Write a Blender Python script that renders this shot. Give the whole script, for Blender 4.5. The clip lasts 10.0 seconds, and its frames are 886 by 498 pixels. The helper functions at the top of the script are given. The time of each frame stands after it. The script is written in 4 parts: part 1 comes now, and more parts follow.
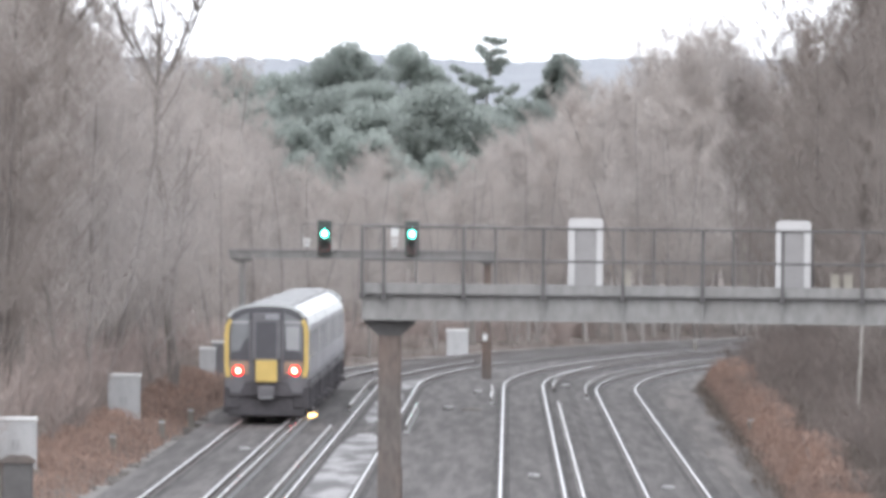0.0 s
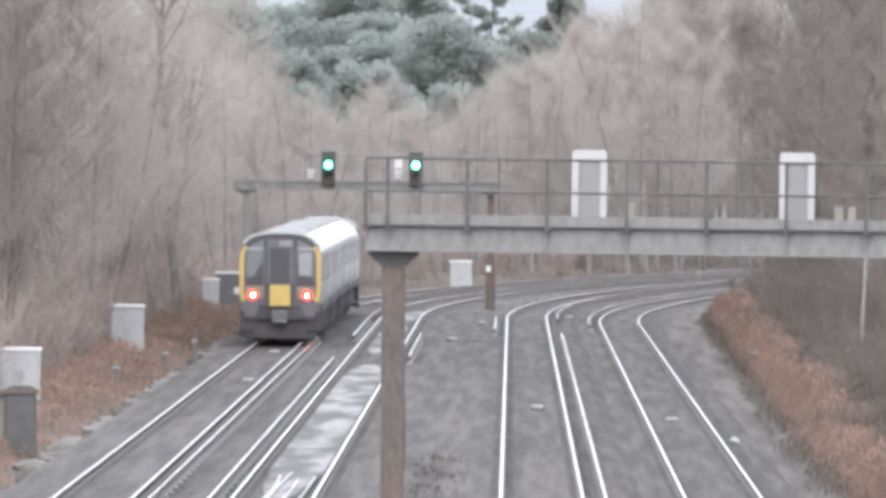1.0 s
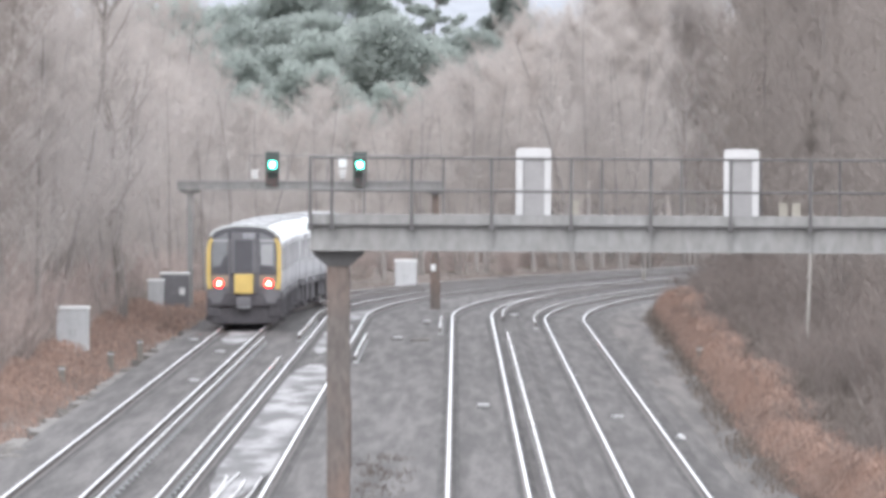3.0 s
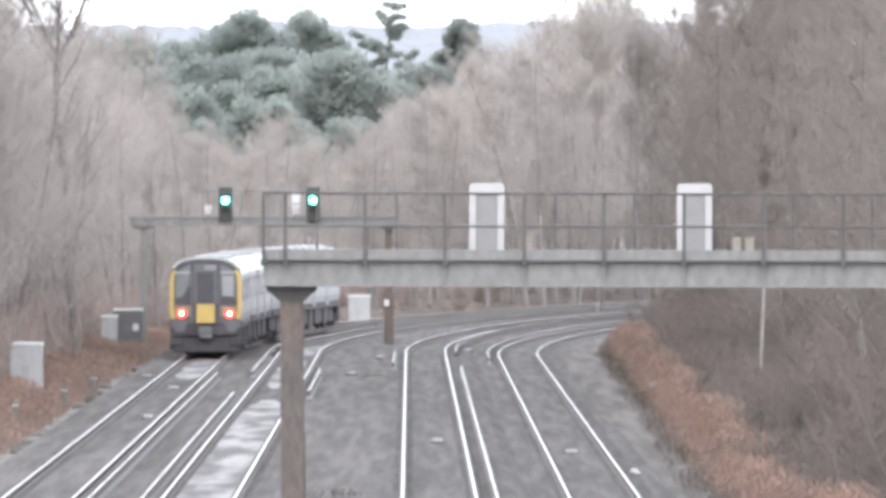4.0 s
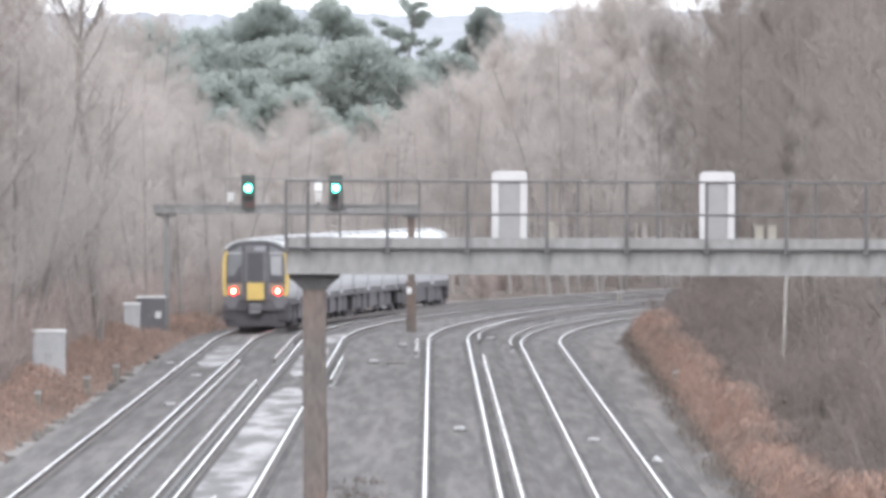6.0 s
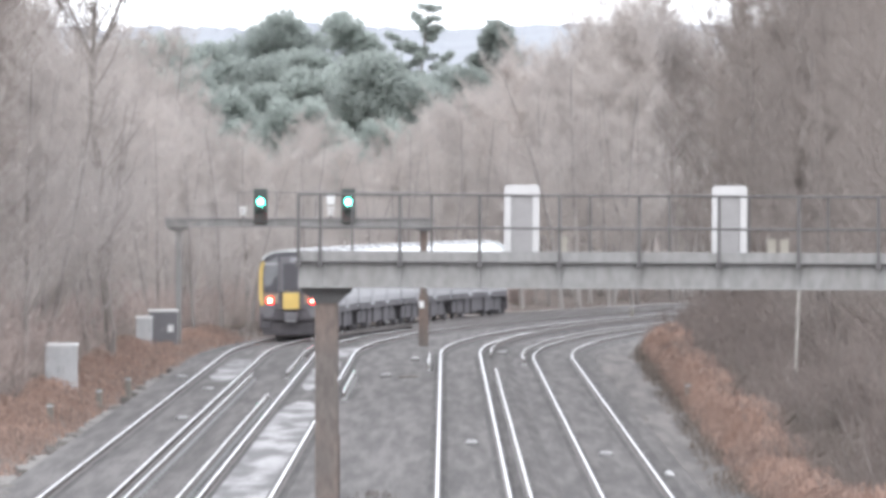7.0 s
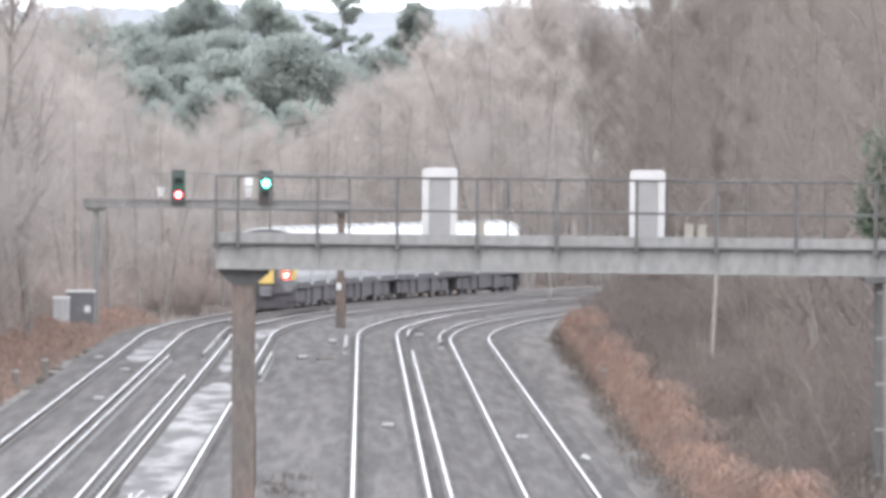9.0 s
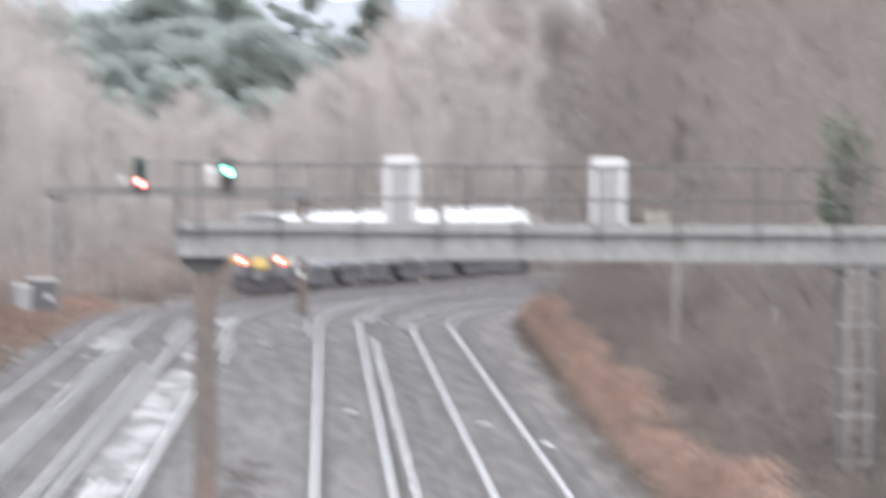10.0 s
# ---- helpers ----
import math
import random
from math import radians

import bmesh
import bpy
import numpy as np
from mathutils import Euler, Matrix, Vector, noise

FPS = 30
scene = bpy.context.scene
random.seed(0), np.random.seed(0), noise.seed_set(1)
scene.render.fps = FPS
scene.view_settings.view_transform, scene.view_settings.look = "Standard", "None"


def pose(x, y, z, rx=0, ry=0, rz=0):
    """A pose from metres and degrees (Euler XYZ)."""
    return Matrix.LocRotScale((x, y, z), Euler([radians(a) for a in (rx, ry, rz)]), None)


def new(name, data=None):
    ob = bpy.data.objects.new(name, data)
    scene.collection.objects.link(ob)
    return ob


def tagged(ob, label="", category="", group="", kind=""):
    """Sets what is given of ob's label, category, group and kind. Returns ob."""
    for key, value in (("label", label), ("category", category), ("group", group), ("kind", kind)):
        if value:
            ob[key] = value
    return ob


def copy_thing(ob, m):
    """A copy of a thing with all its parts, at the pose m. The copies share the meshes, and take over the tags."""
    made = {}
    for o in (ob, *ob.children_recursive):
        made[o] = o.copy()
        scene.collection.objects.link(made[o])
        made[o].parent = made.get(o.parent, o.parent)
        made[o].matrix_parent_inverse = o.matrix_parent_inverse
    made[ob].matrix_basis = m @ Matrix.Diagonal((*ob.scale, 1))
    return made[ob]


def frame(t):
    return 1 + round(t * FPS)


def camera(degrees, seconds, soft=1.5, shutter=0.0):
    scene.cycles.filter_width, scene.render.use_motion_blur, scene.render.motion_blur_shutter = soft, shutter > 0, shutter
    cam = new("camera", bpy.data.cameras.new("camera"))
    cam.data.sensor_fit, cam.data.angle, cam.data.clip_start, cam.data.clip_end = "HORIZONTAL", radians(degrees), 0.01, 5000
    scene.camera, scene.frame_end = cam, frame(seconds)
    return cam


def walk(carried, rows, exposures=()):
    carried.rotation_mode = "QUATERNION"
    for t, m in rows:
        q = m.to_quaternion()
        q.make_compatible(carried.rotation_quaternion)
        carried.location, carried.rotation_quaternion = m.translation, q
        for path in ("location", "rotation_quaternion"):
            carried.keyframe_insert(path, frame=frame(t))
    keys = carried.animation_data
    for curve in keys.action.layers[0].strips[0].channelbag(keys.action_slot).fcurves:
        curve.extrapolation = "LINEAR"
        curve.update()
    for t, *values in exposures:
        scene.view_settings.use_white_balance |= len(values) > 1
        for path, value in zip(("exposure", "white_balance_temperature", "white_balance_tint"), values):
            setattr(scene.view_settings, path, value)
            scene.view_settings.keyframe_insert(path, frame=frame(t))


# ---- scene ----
cam = camera(4.381, 10.0, soft=3.9, shutter=0.5)
EYE = (0.0, 0.0, 6.68)          # on the road bridge, above rail level
# seconds, yaw, pitch, lean (degrees)
HELD = [
    (0.0, 0.4370, -0.1853, 0.36),
    (0.1, 0.4136, -0.2599, 0.32),
    (0.2, 0.3633, -0.3941, 0.28),
    (0.3, 0.3494, -0.4164, 0.24),
    (0.4, 0.4360, -0.3885, 0.19),
    (0.5, 0.5656, -0.3409, 0.15),
    (0.6, 0.6317, -0.3326, 0.21),
    (0.7, 0.6484, -0.3745, 0.28),
    (0.8, 0.6037, -0.5031, 0.34),
    (0.9, 0.5254, -0.5282, 0.40),
    (1.0, 0.4528, -0.5252, 0.47),
    (1.1, 0.3997, -0.5282, 0.39),
    (1.3, 0.3410, -0.5087, 0.24),
    (1.5, 0.3291, -0.5426, 0.09),
    (1.7, 0.3270, -0.5674, 0.12),
    (1.9, 0.2767, -0.5310, 0.16),
    (2.0, 0.2259, -0.5155, 0.18),
    (2.2, 0.1403, -0.5592, 0.08),
    (3.3, 0.1829, -0.4813, 0.03),
    (3.4, 0.1677, -0.4332, 0.03),
    (3.5, 0.1669, -0.4034, 0.03),
    (3.6, 0.1286, -0.3577, -0.01),
    (3.8, 0.0755, -0.3410, -0.07),
    (4.0, -0.0517, -0.3559, -0.14),
    (4.2, 0.0000, -0.3773, -0.08),
    (4.5, 0.0000, -0.4081, 0.00),
    (4.7, -0.0559, -0.4220, -0.00),
    (5.0, -0.0791, -0.4540, -0.00),
    (5.2, -0.0866, -0.4640, -0.05),
    (5.5, -0.0928, -0.4542, -0.13),
    (5.7, -0.0279, -0.4444, -0.11),
    (6.8, 0.1202, -0.3410, -0.03),
    (7.0, 0.1214, -0.3469, -0.02),
    (7.2, 0.1509, -0.3466, 0.05),
    (7.5, 0.1081, -0.3333, 0.15),
    (7.8, 0.0419, -0.2599, 0.23),
    (8.0, 0.0352, -0.2736, 0.28),
    (8.2, 0.0056, -0.3298, 0.19),
    (8.5, -0.0614, -0.4015, 0.06),
    (8.7, -0.1481, -0.4276, 0.18),
    (9.0, -0.2869, -0.4319, 0.36),
    (9.2, -0.3689, -0.4584, 0.34),
    (9.5, -0.3861, -0.5241, 0.32),
    (9.7, -0.3857, -0.5254, 0.24),
    (9.9, -0.4500, -0.5270, 0.20),
    (9.967, -0.3900, -0.4440, 0.24),
    (10.0, -0.4780, -0.4938, 0.25),
    (10.034, -0.5660, -0.5436, 0.26),
]
walk(cam, [(t, pose(*EYE, 90 + pitch, 0, yaw) @ pose(0, 0, 0, 0, 0, lean)) for t, yaw, pitch, lean in HELD],
     exposures=((0, 0.04, 6270, 10), (0.5, 0.15, 6270, 10), (1.0, 0.25, 6270, 10), (2.0, 0.34, 6270, 10), (4.5, 0.37, 6270, 10), (8.0, 0.33, 6270, 10), (9.3, 0.44, 6270, 10), (10, 0.47, 6270, 10)))

# ---- light: overcast, drizzly winter day ----
world = bpy.data.worlds.new("overcast_sky")
scene.world = world
world.use_nodes = True
wn, wl = world.node_tree.nodes, world.node_tree.links
wn.clear()
sky = wn.new("ShaderNodeTexSky")
sky.sky_type = "NISHITA"
sky.sun_disc = False
sky.sun_elevation, sky.sun_rotation = radians(38), radians(200)
sky.air_density, sky.dust_density, sky.ozone_density = 1.0, 4.0, 1.0
grey = wn.new("ShaderNodeHueSaturation")
grey.inputs["Saturation"].default_value = 0.12
bg = wn.new("ShaderNodeBackground")
bg.inputs["Strength"].default_value = 0.15
wout = wn.new("ShaderNodeOutputWorld")
wl.new(sky.outputs[0], grey.inputs["Color"])
cloud = wn.new("ShaderNodeMix")                 # closed grey-white cloud over the clear sky
cloud.data_type = "RGBA"
cloud.inputs["Factor"].default_value = 0.8
cloud.inputs["B"].default_value = (15.0, 15.2, 15.8, 1)
wl.new(grey.outputs[0], cloud.inputs["A"])
wl.new(cloud.outputs["Result"], bg.inputs["Color"])
wl.new(bg.outputs[0], wout.inputs["Surface"])
sun = new("sun", bpy.data.lights.new("sun", "SUN"))
sun.data.energy, sun.data.angle, sun.data.color = 0.6, radians(30), (1.0, 0.97, 0.93)
sun.rotation_euler = (radians(52), 0, radians(-20))


# ---- materials ----
def mat(name, color, rough=0.7, metal=0.0, vary=0.15, scale=3.0, fine=40.0, bump=0.0, island=0.0, random_ob=0.0, emit=0.0, second=None, stretch=(1, 1, 1), thin=0.0):
    m = bpy.data.materials.new(name)
    m.use_nodes = True
    n, l = m.node_tree.nodes, m.node_tree.links
    b = n["Principled BSDF"]
    b.inputs["Roughness"].default_value, b.inputs["Metallic"].default_value = rough, metal
    tc = n.new("ShaderNodeTexCoord")
    mp = n.new("ShaderNodeMapping")
    mp.inputs["Scale"].default_value = stretch
    l.new(tc.outputs["Object"], mp.inputs["Vector"])
    n1, n2 = n.new("ShaderNodeTexNoise"), n.new("ShaderNodeTexNoise")
    n1.inputs["Scale"].default_value, n2.inputs["Scale"].default_value = scale, fine
    n1.inputs["Detail"].default_value = 5
    for t in (n1, n2):
        l.new(mp.outputs[0], t.inputs["Vector"])
    add = n.new("ShaderNodeMath")
    add.operation = "ADD"
    l.new(n1.outputs["Fac"], add.inputs[0])
    l.new(n2.outputs["Fac"], add.inputs[1])
    ramp = n.new("ShaderNodeMapRange")
    ramp.inputs["From Min"].default_value, ramp.inputs["From Max"].default_value = 0.7, 1.3
    ramp.inputs["To Min"].default_value, ramp.inputs["To Max"].default_value = 1 - vary, 1 + vary
    l.new(add.outputs[0], ramp.inputs["Value"])
    value = ramp.outputs[0]
    for amount, node, socket in ((island, "ShaderNodeNewGeometry", "Random Per Island"), (random_ob, "ShaderNodeObjectInfo", "Random")):
        if amount:
            g = n.new(node)
            r = n.new("ShaderNodeMapRange")
            r.inputs["To Min"].default_value, r.inputs["To Max"].default_value = 1 - amount, 1 + amount
            l.new(g.outputs[socket], r.inputs["Value"])
            k = n.new("ShaderNodeMath")
            k.operation = "MULTIPLY"
            l.new(value, k.inputs[0])
            l.new(r.outputs[0], k.inputs[1])
            value = k.outputs[0]
    base = n.new("ShaderNodeMix")
    base.data_type = "RGBA"
    base.inputs["A"].default_value = (*color, 1)
    base.inputs["B"].default_value = (*(second or color), 1)
    mr = n.new("ShaderNodeMapRange")
    mr.inputs["From Min"].default_value, mr.inputs["From Max"].default_value = 0.4, 0.6
    l.new(n1.outputs["Fac"], mr.inputs["Value"])
    l.new(mr.outputs[0], base.inputs["Factor"])
    sc = n.new("ShaderNodeVectorMath")
    sc.operation = "SCALE"
    l.new(base.outputs["Result"], sc.inputs[0])
    l.new(value, sc.inputs["Scale"])
    l.new(sc.outputs[0], b.inputs["Base Color"])
    if bump:
        bp = n.new("ShaderNodeBump")
        bp.inputs["Strength"].default_value, bp.inputs["Distance"].default_value = bump, 0.02
        l.new(n2.outputs["Fac"], bp.inputs["Height"])
        l.new(bp.outputs[0], b.inputs["Normal"])
    if thin:                                            # lets light through leaves; in twigs it softens shade in place of haze
        tl, mx = n.new("ShaderNodeBsdfTranslucent"), n.new("ShaderNodeMixShader")
        mx.inputs[0].default_value = thin
        l.new(sc.outputs[0], tl.inputs["Color"])
        l.new(b.outputs[0], mx.inputs[1])
        l.new(tl.outputs[0], mx.inputs[2])
        l.new(mx.outputs[0], n["Material Output"].inputs["Surface"])
    if emit:
        b.inputs["Emission Color"].default_value = (*color, 1)
        b.inputs["Emission Strength"].default_value = emit
    return m


BALLAST = mat("wet_ballast", (0.055, 0.048, 0.046), 0.85, vary=0.5, scale=3.0, fine=30, second=(0.076, 0.068, 0.066), stretch=(1, 0.03, 1))
EARTH = mat("leaf_litter", (0.10, 0.078, 0.065), 0.9, vary=0.35, scale=0.6, fine=6, second=(0.125, 0.10, 0.085), stretch=(1, 0.4, 1))
CESS = mat("gritty_path", (0.072, 0.063, 0.059), 0.85, vary=0.48, scale=2.0, fine=24, second=(0.104, 0.092, 0.086), stretch=(1, 0.035, 1))
# cream panel whose colour takes in the tail lamps' orange glow
LAMP_PANEL = mat("lamp_glow_cream_panel", (0.36, 0.27, 0.2), 0.5, vary=0.12)
# dark strip beside the rails: shadow and rust both put into the colour
SHADE_RUST = mat("shadow_and_rust_ballast", (0.036, 0.031, 0.030), 0.85, vary=0.4, scale=4.5, fine=22, stretch=(1, 0.035, 1), second=(0.056, 0.049, 0.048))
LITTER = mat("crumpled_white_plastic", (0.42, 0.42, 0.42), 0.5)
WEED = mat("brown_weeds", (0.085, 0.068, 0.058), 0.9, vary=0.25, scale=0.5, fine=4, island=0.2)
BRAMBLE = mat("brown_bramble", (0.165, 0.138, 0.122), 0.9, vary=0.25, scale=0.3, fine=3, island=0.2, second=(0.135, 0.118, 0.102), thin=0.2)
# lighter copy of the bramble; haze and lifted shade are in its colour
BRAMBLE_PALE = mat("haze_paled_bramble", (0.33, 0.288, 0.262), 0.9, vary=0.25, scale=0.3, fine=3, island=0.2, second=(0.285, 0.25, 0.226), thin=0.4)
BULB = mat("signal_lamp_core", (0.55, 1.0, 0.86), 0.3, vary=0, emit=12.0)
# side windows paled close to the body colour in place of haze
SIDE_GLASS = mat("haze_paled_side_window", (0.335, 0.335, 0.35), 0.25, vary=0.08)
ROOF_GEAR = mat("dirty_roof_equipment", (0.30, 0.30, 0.31), 0.5, vary=0.2, scale=2)
DOOR_GREY = mat("light_grey_door_paint", (0.31, 0.31, 0.33), 0.45, vary=0.1)
RED_BULB = mat("red_lamp_core", (1.0, 0.45, 0.38), 0.3, vary=0, emit=12.0)
TROUGH = mat("brown_grey_concrete", (0.145, 0.133, 0.124), 0.85, vary=0.35, scale=2.5, fine=18)
SPARK = mat("electric_arc", (1.0, 0.58, 0.2), 0.3, vary=0, emit=6.0)
# bright sky reflection in the puddles is put into this pale colour
WET_PALE = mat("sky_pale_wet_patch", (0.085, 0.08, 0.081), 0.7, vary=0.3, scale=1.6, fine=20, second=(0.235, 0.226, 0.23), stretch=(0.8, 0.09, 1))
RAIL_TOP = mat("polished_rail_head", (0.66, 0.66, 0.68), 0.29, 0.95, vary=0.14, scale=0.6, fine=20)
RAIL_SIDE = mat("rusty_wet_rail", (0.085, 0.068, 0.062), 0.6, 0.2, vary=0.3, scale=2, fine=30)
CONDUCTOR = mat("conductor_rail_steel", (0.50, 0.49, 0.495), 0.2, 0.85, vary=0.7, scale=0.45, fine=3)
INSULATOR = mat("grey_white_plastic", (0.36, 0.36, 0.36), 0.5)
CONCRETE = mat("weathered_concrete", (0.20, 0.185, 0.165), 0.85, vary=0.25, scale=2.0, fine=30, bump=0.3)
GANTRY = mat("weathered_grey_paint", (0.258, 0.253, 0.249), 0.6, vary=0.2, scale=1.3, fine=7, second=(0.205, 0.198, 0.193), stretch=(1, 1, 0.5))
GANTRY_DARK = mat("grimy_grey_steel", (0.10, 0.095, 0.095), 0.7, vary=0.25, scale=3, fine=30)
POST = mat("brown_grey_post", (0.135, 0.116, 0.107), 0.75, vary=0.25, scale=1.2, fine=12, second=(0.145, 0.108, 0.092), stretch=(1, 1, 0.4))
WHITE = mat("white_paint", (0.50, 0.49, 0.49), 0.5, vary=0.08, scale=4, fine=30)
WHITE_CASE = mat("grey_white_cabinet_paint", (0.44, 0.44, 0.445), 0.55, vary=0.14, scale=2.5, fine=25, stretch=(1, 1, 0.3))
CASE_TOP = mat("white_cabinet_lid", (0.72, 0.72, 0.72), 0.5, vary=0.06)
GREY_PANEL = mat("grey_backing_panel", (0.29, 0.28, 0.28), 0.6, vary=0.12, scale=4)
# signal black lifted in base colour to stand in for haze
DARK = mat("haze_lifted_signal_black", (0.066, 0.08, 0.076), 0.6, vary=0.2)
YELLOW_BOX = mat("faded_yellow_box", (0.30, 0.275, 0.235), 0.6, vary=0.12)
GREEN_LAMP = mat("green_signal_lamp", (0.08, 1.0, 0.66), 0.3, vary=0, emit=18.0)
RED_LAMP = mat("red_signal_lamp", (1.0, 0.06, 0.07), 0.3, vary=0, emit=16.0)
TAIL_CORE = mat("tail_lamp_core", (1.0, 0.30, 0.18), 0.3, vary=0, emit=45.0)
TAIL_HALO = mat("tail_lamp_halo", (1.0, 0.012, 0.008), 0.3, vary=0, emit=8.0)
TRAIN_WHITE = mat("grey_white_train_paint", (0.37, 0.37, 0.39), 0.4, vary=0.10, scale=0.8, fine=10, stretch=(1, 1, 0.5))
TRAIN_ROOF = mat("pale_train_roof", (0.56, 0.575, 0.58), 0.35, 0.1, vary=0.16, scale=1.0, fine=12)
TRAIN_YELLOW = mat("warning_yellow", (0.64, 0.46, 0.15), 0.45, vary=0.09, scale=3)
TRAIN_BLACK = mat("black_cab_mask", (0.088, 0.085, 0.095), 0.35, vary=0.12)
TRAIN_UNDER = mat("sooty_underframe", (0.09, 0.083, 0.09), 0.8, vary=0.35, scale=2, fine=15)
# glass lightened in base colour to carry its grey reflections
TRAIN_GLASS = mat("reflection_grey_windscreen", (0.21, 0.215, 0.225), 0.12, vary=0.15, scale=2)
TRAIN_GREY = mat("mid_grey_panel", (0.16, 0.155, 0.165), 0.5, vary=0.12)
WINDSCREEN_PALE = mat("pale_windscreen_panel", (0.36, 0.36, 0.37), 0.4, vary=0.08)
BARK = mat("grey_brown_bark", (0.19, 0.168, 0.156), 0.9, vary=0.2, scale=1.5, fine=15, random_ob=0.12)
TWIG = mat("brown_winter_twigs", (0.288, 0.253, 0.235), 0.9, vary=0.1, scale=0.25, fine=2, random_ob=0.1, second=(0.262, 0.227, 0.208), thin=0.45)
# far and left twigs and bark paled in base colour to carry haze
TWIG_PALE = mat("haze_paled_twigs", (0.46, 0.424, 0.402), 0.9, vary=0.1, scale=0.25, fine=2, random_ob=0.08, second=(0.43, 0.39, 0.364), thin=0.45)
BARK_PALE = mat("haze_paled_bark", (0.245, 0.224, 0.212), 0.9, vary=0.2, scale=1.5, fine=15, random_ob=0.12)
TWIG_BROWN = mat("brown_shrub_twigs", (0.20, 0.168, 0.152), 0.9, vary=0.15, scale=0.4, fine=3, random_ob=0.15, thin=0.3)
# russet twigs, lightened in base colour for haze over the shaded thicket
TWIG_RED = mat("haze_paled_russet_twigs", (0.39, 0.322, 0.296), 0.9, vary=0.15, scale=0.4, fine=3, random_ob=0.18, thin=0.2)
BIRCH = mat("pale_birch_bark", (0.33, 0.31, 0.29), 0.8, vary=0.3, scale=2, fine=12, stretch=(1, 1, 0.4))
# needle green paled well past leaf colour to carry distance haze
PINE_HAZED = mat("haze_paled_needles", (0.368, 0.402, 0.374), 0.9, vary=0.12, scale=0.5, fine=4, island=0.06, random_ob=0.1, thin=0.72)
IVY_GREEN = mat("ivy_leaves", (0.11, 0.145, 0.10), 0.7, vary=0.2, scale=0.5, fine=4, island=0.2)
BRACKEN = mat("dead_bracken", (0.42, 0.285, 0.23), 0.9, vary=0.4, scale=0.5, fine=4, island=0.25, second=(0.225, 0.165, 0.14), thin=0.3)
DRY_GRASS = mat("dry_grass", (0.145, 0.12, 0.103), 0.9, vary=0.2, scale=0.5, fine=4, island=0.2)
# blue-grey of the distance haze is put into the hill's base colour
HILL = mat("haze_blue_wooded_hill", (0.25, 0.262, 0.288), 1.0, vary=0.08, scale=0.02, fine=0.1)


# ---- mesh helpers ----
def box(bm, x0, x1, y0, y1, z0, z1, bevel=0.0):
    r = bmesh.ops.create_cube(bm, size=1, matrix=Matrix.Translation(((x0 + x1) / 2, (y0 + y1) / 2, (z0 + z1) / 2)) @ Matrix.Diagonal((abs(x1 - x0), abs(y1 - y0), abs(z1 - z0), 1)))
    if bevel:
        es = {e for v in r["verts"] for e in v.link_edges}
        bmesh.ops.bevel(bm, geom=list(es), offset=bevel, segments=2, affect="EDGES", profile=0.5)


def rod(bm, a, b, r, sides=8, r2=None):
    a, b = Vector(a), Vector(b)
    m = Matrix.Translation((a + b) / 2) @ (b - a).to_track_quat("Z", "Y").to_matrix().to_4x4()
    bmesh.ops.create_cone(bm, cap_ends=True, segments=sides, radius1=r, radius2=r if r2 is None else r2, depth=(b - a).length, matrix=m)


def prism(bm, outline, y0, y1):
    """An outline of (x, z) pushed from y0 to y1."""
    a = [bm.verts.new((x, y0, z)) for x, z in outline]
    b = [bm.verts.new((x, y1, z)) for x, z in outline]
    k = len(outline)
    for i in range(k):
        bm.faces.new((a[i], a[(i + 1) % k], b[(i + 1) % k], b[i]))
    bm.faces.new(a[::-1])
    bm.faces.new(b)


def ring(bm, outer, inner, y0, y1):
    """A closed frame between two (x, z) outlines with as many points each."""
    k = len(outer)
    q = [[bm.verts.new((x, y, z)) for x, z in o] for o in (outer, inner) for y in (y0, y1)]
    for i in range(k):
        j = (i + 1) % k
        for s, t in ((0, 1), (1, 3), (3, 2), (2, 0)):
            bm.faces.new((q[s][i], q[s][j], q[t][j], q[t][i]))


def mesh_of(name, bm, *materials):
    bmesh.ops.recalc_face_normals(bm, faces=bm.faces)
    me = bpy.data.meshes.new(name)
    bm.to_mesh(me)
    bm.free()
    for m in materials:
        me.materials.append(m)
    return me


def part(name, bm, material, parent, label="", smooth=False):
    me = mesh_of(name, bm, material)
    if smooth:
        me.shade_smooth()
    ob = new(name, me)
    ob.parent = parent
    return tagged(ob, label)


def thing(name, label, category, group="", kind="", at=None):
    ob = tagged(new(name), label, category, group, kind)
    ob.matrix_basis = at or Matrix()
    return ob


def raw(name, verts, faces, material):
    me = bpy.data.meshes.new(name)
    me.from_pydata([tuple(v) for v in verts], [], [tuple(f) for f in faces])
    me.materials.append(material)
    return me


# ---- the line: straight, then a right-hand curve ----
BEND, RADIUS, DRIFT = 444.0, 785.0, -0.0015
TRACKS = (-8.55, -5.10, -0.28, 3.28)
LEVELS = (0.0, 0.0, 0.0, -0.2)          # the outer line on the inside of the curve lies a little lower


SPREAD = ((-8.55, 0.0), (-5.10, -0.0007), (-0.28, 0.00065), (3.28, 0.00055))


def lerp(v, pts):
    return float(np.interp(v, [p[0] for p in pts], [p[1] for p in pts]))


def on_line(u, s, z=0.0):
    """The point u metres right of the datum and s metres along the line, and its heading."""
    if s < BEND:
        u += lerp(u, SPREAD) * (BEND - s)
        return Vector((u + DRIFT * (s - BEND), s, z)), 0.0
    a = (s - BEND) / RADIUS
    return Vector((RADIUS - (RADIUS - u) * math.cos(a), BEND + (RADIUS - u) * math.sin(a), z)), a


def bank_shift(s):
    """The walkway widens towards the curve and the bank stands back."""
    return lerp(s, ((265, 0.0), (440, 1.05), (700, 1.05)))


